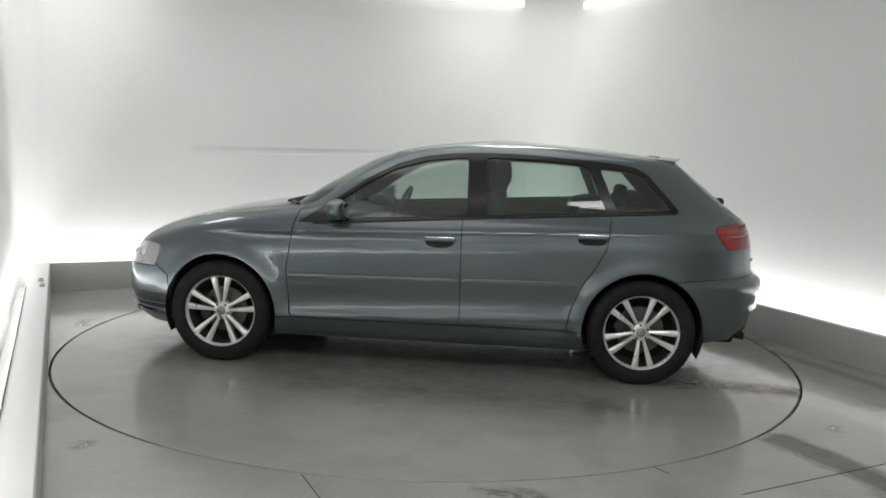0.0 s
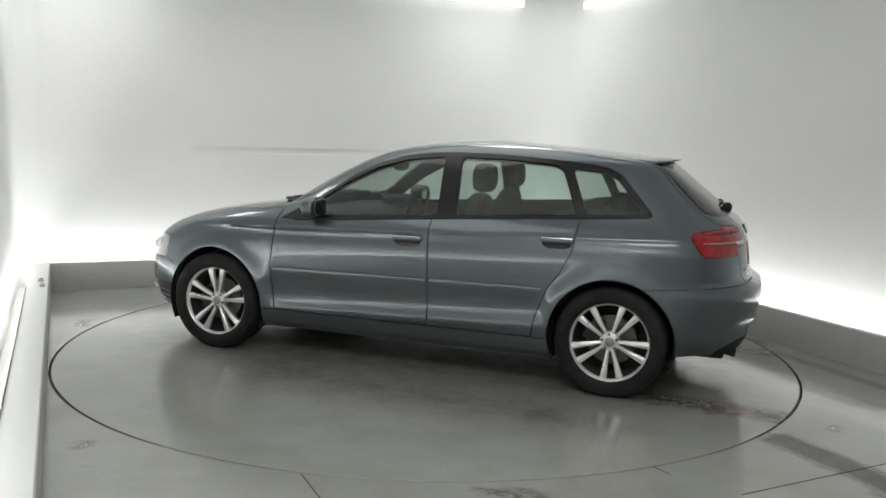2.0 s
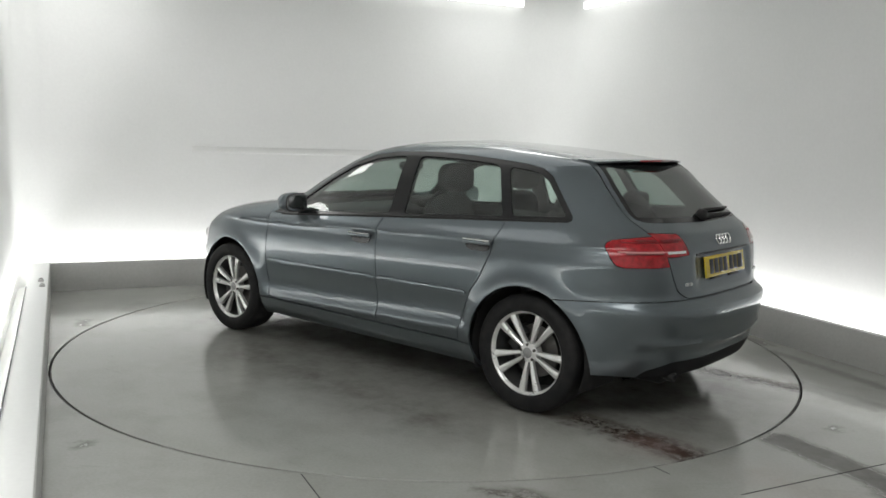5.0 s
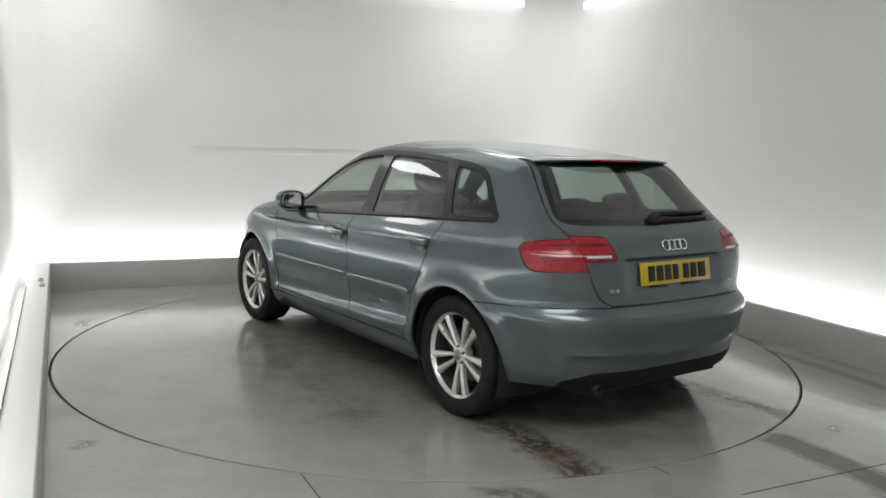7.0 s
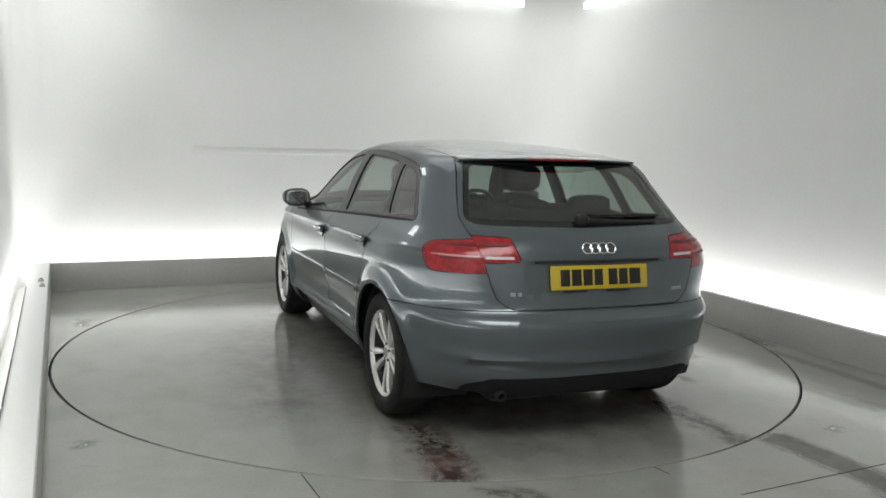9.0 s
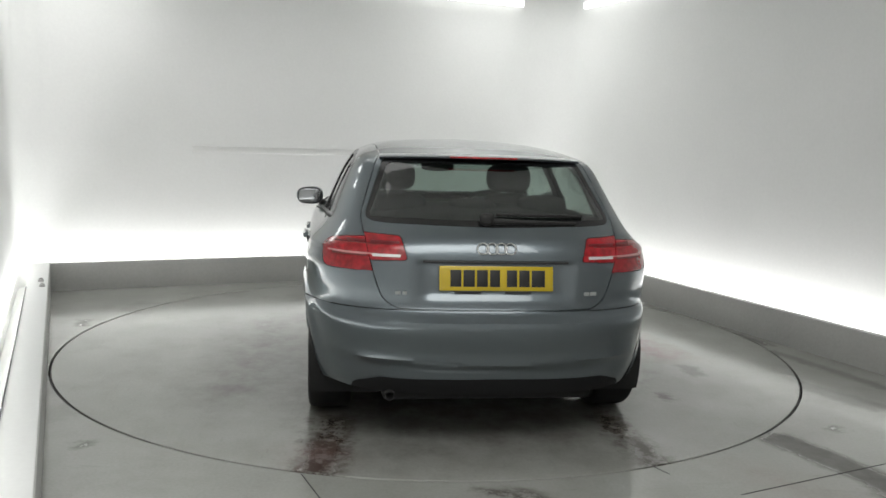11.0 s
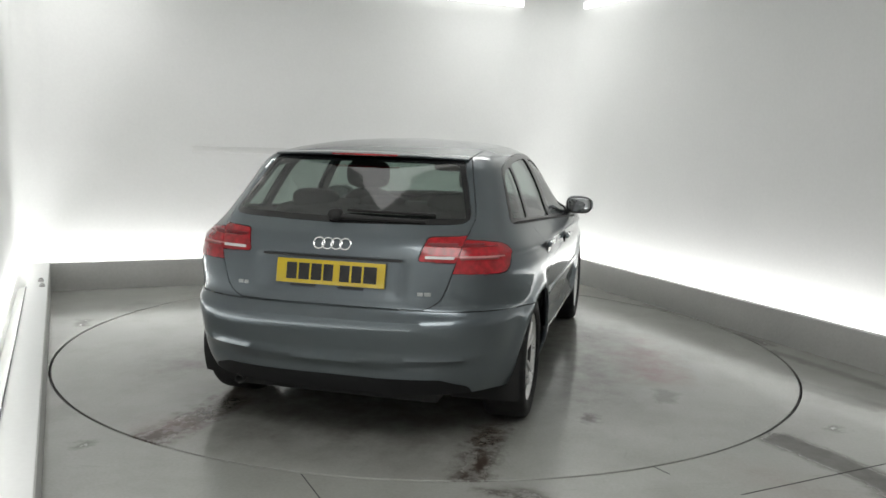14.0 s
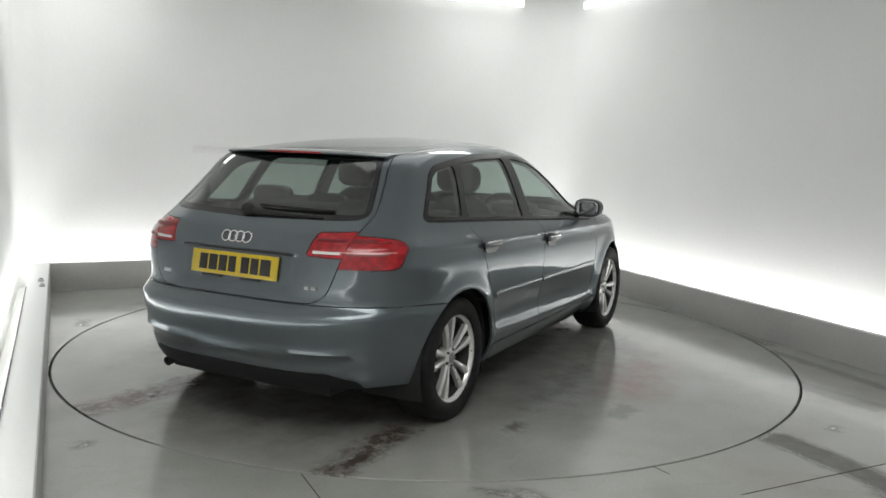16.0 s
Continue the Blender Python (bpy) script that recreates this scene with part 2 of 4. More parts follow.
def box(bm, lo, hi, m=None, bevel=0.0, seg=2):
    made = bmesh.ops.create_cube(bm, size=1.0)["verts"]
    size = [b - a for a, b in zip(lo, hi)]
    for v in made:
        v.co = Vector([a + (c + 0.5) * s for a, c, s in zip(lo, v.co, size)])
    if bevel:
        edges = list({e for v in made for e in v.link_edges})
        r = bmesh.ops.bevel(bm, geom=edges, offset=bevel, segments=seg, affect="EDGES", profile=0.5)
        made = list({v for f in r["faces"] for v in f.verts} | {v for v in made if v.is_valid})
    if m:
        bmesh.ops.transform(bm, matrix=m, verts=made)
    return made


def lathe(bm, profile, n=48, axis="Y", closed=False):
    """Turns (radius, along) round an axis."""
    rings = []
    for r, a in profile:
        ring = []
        for i in range(n):
            t = 2 * math.pi * i / n
            c, s = r * math.cos(t), r * math.sin(t)
            ring.append(bm.verts.new({"Y": (c, a, s), "X": (a, c, s), "Z": (c, s, a)}[axis]))
        rings.append(ring)
    pairs = list(zip(rings, rings[1:])) + ([(rings[-1], rings[0])] if closed else [])
    for p, q in pairs:
        for i in range(n):
            j = (i + 1) % n
            bm.faces.new((p[i], p[j], q[j], q[i]))
    bmesh.ops.recalc_face_normals(bm, faces=bm.faces)
    return rings


def tube(bm, points, radius, n=10):
    rings = []
    pts = [Vector(p) for p in points]
    for i, p in enumerate(pts):
        d = (pts[min(i + 1, len(pts) - 1)] - pts[max(i - 1, 0)]).normalized()
        q = d.to_track_quat("Z", "Y")
        r = radius[i] if isinstance(radius, (list, tuple)) else radius
        rings.append([bm.verts.new(p + q @ Vector((r * math.cos(2 * math.pi * k / n), r * math.sin(2 * math.pi * k / n), 0))) for k in range(n)])
    for a, b in zip(rings, rings[1:]):
        for k in range(n):
            bm.faces.new((a[k], a[(k + 1) % n], b[(k + 1) % n], b[k]))
    bm.faces.new(rings[0][::-1])
    bm.faces.new(rings[-1])
    bmesh.ops.recalc_face_normals(bm, faces=bm.faces)


# ---- the booth ----
def slab(name, lo, hi, material, label, m=None, bevel=0.0):
    bm = bmesh.new()
    box(bm, lo, hi, None, bevel)
    ob = part(name, bm, material, None, "", bevel > 0)
    ob.matrix_world = m if m else room(0, 0)
    return tagged(ob, label, kind="structure")


def build_floor():
    """One sheet with a round hole for the turntable."""
    bm = bmesh.new()
    lo_u, hi_u, lo_v, hi_v = U0 - 0.02, U1 + 0.02, V0, V1 + 0.02
    n = 192
    angles = sorted({2 * math.pi * i / n for i in range(n)} | {math.atan2(v, u) % (2 * math.pi) for u in (lo_u, hi_u) for v in (lo_v, hi_v)})
    tops, outs, downs = [], [], []
    r = RING + 0.006
    for a in angles:
        c, s = math.cos(a), math.sin(a)
        k = min((hi_u if c > 0 else lo_u) / c if abs(c) > 1e-9 else 99, (hi_v if s > 0 else lo_v) / s if abs(s) > 1e-9 else 99)
        k = max(k, r + 0.001)
        tops.append(bm.verts.new((c * r, s * r, 0)))
        outs.append(bm.verts.new((c * k, s * k, 0)))
        downs.append(bm.verts.new((c * r, s * r, -0.12)))
    for i in range(len(angles)):
        j = (i + 1) % len(angles)
        bm.faces.new((tops[i], outs[i], outs[j], tops[j]))
        bm.faces.new((downs[i], tops[i], tops[j], downs[j]))
    bm.faces.new(downs)
    bmesh.ops.rotate(bm, verts=bm.verts, cent=(0, 0, 0), matrix=Matrix.Rotation(radians(TURN), 3, "Z"))
    tagged(part("floor", bm, FLOOR, None, "", False), "grey sealed concrete floor with scuffs and damp marks", kind="structure")


def build_turntable():
    bm = bmesh.new()
    lathe(bm, [(0.001, 0.0), (RING - 0.011, 0.0), (RING - 0.009, -0.003), (RING - 0.009, -0.08)], 192, "Z")
    bmesh.ops.remove_doubles(bm, verts=bm.verts, dist=0.002)
    for f in bm.faces:
        if f.calc_center_median().z > -0.001 and f.normal.z < 0:
            f.normal_flip()
    disc = tagged(new("turntable"), "round grey painted car turntable with tyre mud marks", "turntable")
    part("deck", bm, DISC, disc, "grey painted deck with brown mud marks and shade painted round the car", False)
    bm = bmesh.new()
    lathe(bm, [(RING - 0.0085, -0.009), (RING - 0.003, -0.009), (RING - 0.003, -0.08), (RING - 0.0085, -0.08)], 192, "Z", True)
    part("edge_band", bm, BLACK_PLASTIC, disc, "black edge band")
    return disc


build_floor()
turntable = build_turntable()
slab("plinth_back", (U0 - 0.06, V1, -0.02), (U1 + 0.06, V1 + 0.06, PLINTH_H), PLINTH, "low grey painted plinth along the back wall", None, 0.004)
slab("plinth_right", (U1, V0, -0.02), (U1 + 0.06, V1 - 0.002, PLINTH_H), PLINTH, "low grey painted plinth along the side wall", None, 0.004)
slab("plinth_left", (U0 - 0.15, V0, -0.02), (U0, V1 - 0.002, PLINTH_H), PLINTH, "low grey painted plinth along the side wall", None, 0.004)
# plinth top overlaid in white for the glare of the trench tubes
slab("ledge_left_glare", (U0 - 0.15, V0, PLINTH_H), (U0 - 0.006, V1 - 0.002, PLINTH_H + 0.008), WALL, "side plinth's top, coloured white for the glare on it", None, 0.003)
slab("trench_back", (U0 - GAP, V1 + 0.06, -0.02), (U1 + GAP, V1 + GAP, 0.02), WALL, "white bottom of the lighting trench")
slab("trench_right", (U1 + 0.06, V0, -0.02), (U1 + GAP, V1 + 0.06, 0.02), WALL, "white bottom of the lighting trench")
slab("trench_left", (U0 - GAP, V0, -0.02), (U0 - 0.15, V1 + 0.06, 0.02), WALL, "white bottom of the lighting trench")


def build_walls():
    """White walls with coved corners, one sheet 10 cm thick."""
    a, b, c, d = U0 - GAP, U1 + GAP, V0, V1 + GAP
    bm = bmesh.new()
    cove = {"l": 0.22, "r": 0.45}
    line = [(a, c)]
    for i in range(7):
        t = math.pi - i * math.pi / 12
        line.append((a + cove["l"] + cove["l"] * math.cos(t), d - cove["l"] + cove["l"] * math.sin(t)))
    for i in range(13):
        t = math.pi / 2 - i * math.pi / 24
        line.append((b - cove["r"] + cove["r"] * math.cos(t), d - cove["r"] + cove["r"] * math.sin(t)))
    line += [(b, c)]
    rows = []
    for (x, y) in line:
        rows.append((bm.verts.new((x, y, -0.02)), bm.verts.new((x, y, ROOM_H))))
    for p, q in zip(rows, rows[1:]):
        bm.faces.new((p[0], p[1], q[1], q[0]))
    bmesh.ops.recalc_face_normals(bm, faces=bm.faces)
    bmesh.ops.solidify(bm, geom=bm.faces[:], thickness=-0.1)
    ob = part("wall_booth", bm, WALL)
    ob.matrix_world = room(0, 0)
    tagged(ob, "smooth white booth walls with a coved corner", kind="structure")


build_walls()


def seam(u0, v0, u1, v1, wide=0.0045):
    """A dark joint let into the floor."""
    a, b = Vector((u0, v0)), Vector((u1, v1))
    bm = bmesh.new()
    box(bm, (0, -wide / 2, -0.01), ((b - a).length, wide / 2, 0.0012))
    ob = part("floor_joint", bm, SEAL, None, "", False)
    ob.matrix_world = room(u0, v0, 0, math.degrees(math.atan2(v1 - v0, u1 - u0)))
    tagged(ob, "thin dark joint in the grey floor", kind="structure")


def wall_light(m, length):
    """A bright tube fitting high on the wall, near the far corner."""
    light = tagged(new("wall_light"), "bright white strip light high on the booth wall", "light", "strip lights on the booth walls")
    light.matrix_world = m
    bm = bmesh.new()
    box(bm, (-length / 2 - 0.02, -0.05, -0.01), (length / 2 + 0.02, 0.0, 0.07), None, 0.006)
    part("housing", bm, WALL, light)
    bm = bmesh.new()
    box(bm, (-length / 2, -0.062, -0.016), (length / 2, -0.012, 0.05), None, 0.012)
    part("diffuser", bm, TUBE, light, "glowing white diffuser")


wall_light(room(1.36, V1 + GAP - 0.002, 2.865), 1.8)
wall_light(room(U1 + GAP - 0.002, 1.40, 2.815, -90), 1.8)
slab("wall_rail", (-1.2, V1 + GAP - 0.006, 1.222), (0.85, V1 + GAP + 0.005, 1.280), mat("joint_grey", (0.71, 0.715, 0.705), 0.65), "thin pale grey joint strip across the back wall", None, 0.003)
seam(-1.44, -1.97, -1.40, -3.6)
seam(0.2, -2.80, U1, -2.73)
seam(0.045, -2.425, 0.06, -2.52)
bm = bmesh.new()
tube(bm, [(U0 - 0.148, v, PLINTH_H + 0.0105 + 0.001 * math.sin(3 * v)) for v in np.linspace(1.46, -5.5, 40)], 0.0035, 8)
cable = part("cable", bm, mat("dark_cable", (0.03, 0.03, 0.03), 0.5))
cable.matrix_world = room(0, 0)
tagged(cable, "thin dark cable along the plinth top", "cable")


def cable_clip(u, v):
    """A small grey saddle clip on the plinth top."""
    clip = tagged(new("cable_clip"), "small grey plastic clip on the plinth top", "clip", "clips on the plinth capping")
    clip.matrix_world = room(u, v, PLINTH_H + 0.008)
    grey = mat("clip_grey", (0.36, 0.36, 0.35), 0.5)
    bm = bmesh.new()
    box(bm, (-0.02, -0.035, 0.0), (0.02, 0.035, 0.008), None, 0.003)
    part("base", bm, grey, clip)
    bm = bmesh.new()
    tube(bm, [(-0.012, 0, 0.006), (-0.01, 0, 0.016), (0, 0, 0.021), (0.01, 0, 0.016), (0.012, 0, 0.006)], 0.005, 8)
    part("saddle", bm, grey, clip)


cable_clip(-2.49, 1.70)
cable_clip(-2.478, 1.47)
# unseen wall closing the room, kept pale so the car's tail reflects it
slab("wall_closing", (U0 - GAP, V0 - 0.12, -0.02), (U1 + GAP, V0 - 0.002, ROOM_H), mat("closing_wall_pale", (0.72, 0.72, 0.71), 0.6), "unseen plain pale grey wall closing the booth")
slab("ceiling", (U0 - GAP - 0.1, V0 - 0.12, ROOM_H), (U1 + GAP + 0.1, V1 + GAP + 0.1, ROOM_H + 0.1), WALL, "white ceiling of the booth")


# ---- the car's surface: level outlines, x forward, y to its left ----
def smooth_curve(points):
    """A monotone curve through (key, value) points."""
    k, v = np.array([p[0] for p in points], float), np.array([p[1] for p in points], float)
    h, d = np.diff(k), np.diff(v) / np.diff(k)
    s = np.zeros(len(k))
    for i in range(1, len(k) - 1):
        if d[i - 1] * d[i] > 0:
            a, b = 2 * h[i] + h[i - 1], h[i] + 2 * h[i - 1]
            s[i] = (a + b) / (a / d[i - 1] + b / d[i])
    s[0], s[-1] = d[0], d[-1]

    def value(q):
        q = np.clip(q, k[0], k[-1])
        i = np.clip(np.searchsorted(k, q) - 1, 0, len(k) - 2)
        t = (q - k[i]) / h[i]
        return ((1 + 2 * t) * (1 - t) ** 2 * v[i] + t * (1 - t) ** 2 * h[i] * s[i] + t * t * (3 - 2 * t) * v[i + 1] + t * t * (t - 1) * h[i] * s[i + 1])

    return value


Z_LOW, Z_TOP, X_MID = 0.175, 1.423, -0.40
NOSE = smooth_curve([(0.175, 2.01), (0.25, 2.08), (0.35, 2.108), (0.5, 2.105), (0.58, 2.08), (0.65, 2.045), (0.72, 1.98), (0.80, 1.84), (0.862, 1.66),
                     (0.910, 1.46), (0.944, 1.25), (0.968, 1.07), (0.985, 0.957), (1.03, 0.875), (1.12, 0.732), (1.22, 0.556), (1.30, 0.39),
                     (1.352, 0.215), (1.392, -0.02), (1.412, -0.22), (1.423, -0.36)])
TAIL = smooth_curve([(0.175, -1.91), (0.22, -1.965), (0.30, -2.018), (0.38, -2.046), (0.43, -2.060), (0.50, -2.078), (0.575, -2.092), (0.605, -2.091), (0.622, -2.078), (0.640, -2.048),
                     (0.665, -2.024), (0.75, -2.012), (0.85, -1.992), (0.93, -1.968), (0.975, -1.938), (1.01, -1.894), (1.045, -1.848), (1.10, -1.780), (1.20, -1.655),
                     (1.30, -1.528), (1.318, -1.500), (1.335, -1.435), (1.362, -1.240), (1.392, -0.930), (1.412, -0.660), (1.423, -0.440)])
WIDTH = smooth_curve([(0.175, 0.765), (0.22, 0.808), (0.28, 0.838), (0.36, 0.859), (0.5, 0.869), (0.62, 0.876), (0.75, 0.8815), (0.83, 0.8805), (0.873, 0.870), (0.91, 0.847),
                      (0.945, 0.816), (0.98, 0.79), (1.02, 0.768), (1.1, 0.735), (1.2, 0.69), (1.29, 0.638), (1.335, 0.60), (1.36, 0.555),
                      (1.392, 0.45), (1.412, 0.27), (1.423, 0.0)])
FRONT_A = smooth_curve([(0.17, 5.5), (0.6, 5.6), (0.8, 7.0), (0.95, 8.0), (1.0, 6.5), (1.05, 6.0), (1.3, 4.5), (1.42, 4.0)])
FRONT_B = smooth_curve([(0.17, 3.4), (0.7, 3.4), (0.9, 3.6), (1.1, 3.4), (1.42, 2.6)])
REAR_A = smooth_curve([(0.17, 5.6), (0.6, 6.0), (0.78, 6.6), (0.9, 7.2), (1.0, 6.9), (1.1, 6.8), (1.2, 7.4), (1.3, 9.0), (1.36, 7.0), (1.42, 4.0)])
REAR_B = smooth_curve([(0.17, 3.0), (0.7, 3.05), (1.0, 3.8), (1.2, 4.3), (1.3, 5.0), (1.36, 3.2), (1.42, 2.4)])
AXLE, WHEEL_Z = 1.289, 0.317


def bell(d, s):
    return math.exp(-(d / s) ** 2)


def ramp01(a, b, x):
    t = min(1.0, max(0.0, (x - a) / (b - a)))
    return t * t * (3 - 2 * t)


def relief(x, y, z):
    """Arch lips, the shoulder crease, the hollow above the sill, the plate's recess."""
    side = ramp01(0.6, 0.74, y)
    dy = 0.0
    for cx in (-AXLE, AXLE):
        r = math.hypot(x - cx, z - WHEEL_Z)
        dy += 0.019 * (bell(r - 0.372, 0.05) if r > 0.372 else 1.0)
    crease = 0.868 - 0.028 * x
    d = z - crease
    dy += 0.009 * (bell(d, 0.010) if d < 0 else bell(d, 0.045)) * ramp01(1.75, 1.4, x) * ramp01(-2.05, -1.8, x)
    dy -= 0.006 * bell(d + 0.05, 0.03) * ramp01(1.6, 1.3, x)
    mid = ramp01(0.98, 0.82, x) * ramp01(-0.96, -0.82, x)
    foot = z - 0.352 + 0.04 * x
    dy -= 0.016 * bell(foot - 0.10, 0.075) * mid
    dy += 0.012 * (bell(foot, 0.05) if foot < 0 else bell(foot, 0.016)) * mid
    dx = 0.0
    if x < -1.7:
        dx += 0.02 * ramp01(0.365, 0.325, y) * ramp01(0.69, 0.745, z) * ramp01(0.885, 0.868, z)
        fold = 0.420 + 0.05 * y * y
        dx -= 0.015 * (bell(z - fold, 0.024) if z > fold else bell(z - fold, 0.010)) * ramp01(0.80, 0.60, y)
        dx += 0.008 * bell(z - fold + 0.04, 0.028) * ramp01(0.80, 0.60, y)
    return dx, dy * side


def skin_y(x, z):
    """Half width of the car at x and height z."""
    end, a, b = (NOSE(z), FRONT_A(z), FRONT_B(z)) if x > X_MID else (TAIL(z), REAR_A(z), REAR_B(z))
    u = min(0.9999, abs((x - X_MID) / (end - X_MID)))
    y = float(WIDTH(z) * (1 - u ** a) ** (1 / b))
    return y + relief(x, y, z)[1]


def skin_x(y, z):
    """The tail's x at half width y and height z."""
    q = min(0.9999, y / float(WIDTH(z)))
    u = (1 - q ** REAR_B(z)) ** (1 / REAR_A(z))
    x = float(X_MID + (TAIL(z) - X_MID) * u)
    return x + relief(x, y, z)[0]


def half_skin():
    """The car's left half as one fine sheet."""
    fine = np.linspace(Z_LOW, Z_TOP, 3000)
    step = np.sqrt(np.diff(fine) ** 2 + (0.6 * np.diff(NOSE(fine))) ** 2 + (0.5 * np.diff(TAIL(fine))) ** 2 + np.diff(WIDTH(fine)) ** 2)
    run = np.concatenate([[0], np.cumsum(step)])
    levels = np.interp(np.linspace(0, run[-1], 128), run, fine)
    n = 176
    bm = bmesh.new()
    tag = bm.faces.layers.int.new("tag")
    rows = []
    phi = np.linspace(0, math.pi / 2, 700)
    for z in levels:
        w = max(float(WIDTH(z)), 0.0)
        fx = X_MID + (NOSE(z) - X_MID) * np.cos(phi) ** (2 / FRONT_A(z))
        fy = w * np.sin(phi) ** (2 / FRONT_B(z))
        rx = X_MID + (TAIL(z) - X_MID) * np.cos(phi[::-1]) ** (2 / REAR_A(z))
        ry = w * np.sin(phi[::-1]) ** (2 / REAR_B(z))
        x, y = np.concatenate([fx, rx[1:]]), np.concatenate([fy, ry[1:]])
        run2 = np.concatenate([[0], np.cumsum(np.hypot(np.diff(x), np.diff(y)))])
        s = np.linspace(0, run2[-1], n)
        x, y = np.interp(s, run2, x), np.interp(s, run2, y)
        row = []
        for px, py in zip(x, y):
            dx, dy = relief(px, py, z)
            row.append(bm.verts.new((px + dx, max(py + dy, 0.0), z)))
        row[0].co.y = row[-1].co.y = 0.0
        rows.append(row)
    for a, b in zip(rows, rows[1:]):
        for i in range(n - 1):
            bm.faces.new((a[i], b[i], b[i + 1], a[i + 1]))
    bmesh.ops.remove_doubles(bm, verts=bm.verts, dist=0.0004)
    bmesh.ops.recalc_face_normals(bm, faces=bm.faces)
    if sum(f.normal.y for f in bm.faces) < 0:
        bmesh.ops.reverse_faces(bm, faces=bm.faces[:])
    return bm, tag


def inside(poly, u, v):
    hit = False
    for (a, b), (c, d) in zip(poly, poly[1:] + poly[:1]):
        if (b > v) != (d > v) and u < (c - a) * (v - b) / (d - b) + a:
            hit = not hit
    return hit


def round_corners(poly, r):
    """Cuts a polygon's corners to short arcs of size r."""
    out, n = [], len(poly)
    for i in range(n):
        p, a, b = Vector(poly[i]), Vector(poly[i - 1]), Vector(poly[(i + 1) % n])
        da, db = a - p, b - p
        if da.length < 1e-6 or db.length < 1e-6 or abs(da.normalized().dot(db.normalized())) > 0.93:
            out.append(tuple(p))
            continue
        k = min(r, 0.45 * da.length, 0.45 * db.length)
        s, e = p + da.normalized() * k, p + db.normalized() * k
        for t in (0, 0.33, 0.67, 1):
            out.append(tuple(s * (1 - t) ** 2 + p * 2 * t * (1 - t) + e * t * t))
    return out


def carve(bm, tag, poly, plane, keep, mark, only=None):
    """Splits the sheet along a polygon drawn in two axes ('xz', 'yz', 'xy') and marks the faces in it."""
    i, j = ("xyz".index(c) for c in plane)
    k = 3 - i - j
    lo = [min(p[q] for p in poly) - 0.05 for q in (0, 1)]
    hi = [max(p[q] for p in poly) + 0.05 for q in (0, 1)]

    def near():
        out = []
        for f in bm.faces:
            c = f.calc_center_median()
            if lo[0] < c[i] < hi[0] and lo[1] < c[j] < hi[1] and keep(c, f.normal) and (only is None or f[tag] in only):
                out.append(f)
        return out

    for p, q in zip(poly, poly[1:] + poly[:1]):
        normal, at = [0, 0, 0], [0, 0, 0]
        normal[i], normal[j] = q[1] - p[1], p[0] - q[0]
        at[i], at[j] = p
        a0, a1 = min(p[0], q[0]) - 0.03, max(p[0], q[0]) + 0.03
        b0, b1 = min(p[1], q[1]) - 0.03, max(p[1], q[1]) + 0.03
        faces = [f for f in near() if any(a0 < v.co[i] < a1 and b0 < v.co[j] < b1 for v in f.verts)]
        geom = list({e for f in faces for e in f.edges} | {v for f in faces for v in f.verts}) + faces
        bmesh.ops.bisect_plane(bm, geom=geom, dist=1e-5, plane_co=at, plane_no=normal)
    for f in near():
        c = f.calc_center_median()
        if inside(poly, c[i], c[j]):
            f[tag] = mark


(ARCH, FRAME, GLASS_F, GLASS_R, GLASS_Q, DOOR_F, DOOR_R, BONNET, SCREEN, ROOF, GATE, REAR_GLASS, LAMP_OUT, LAMP_IN, BUMPER_R, BUMPER_F, HEADLAMP,
 VALANCE, SILL, FOG, REAR_CLEAR, VOID, WING) = range(1, 24)


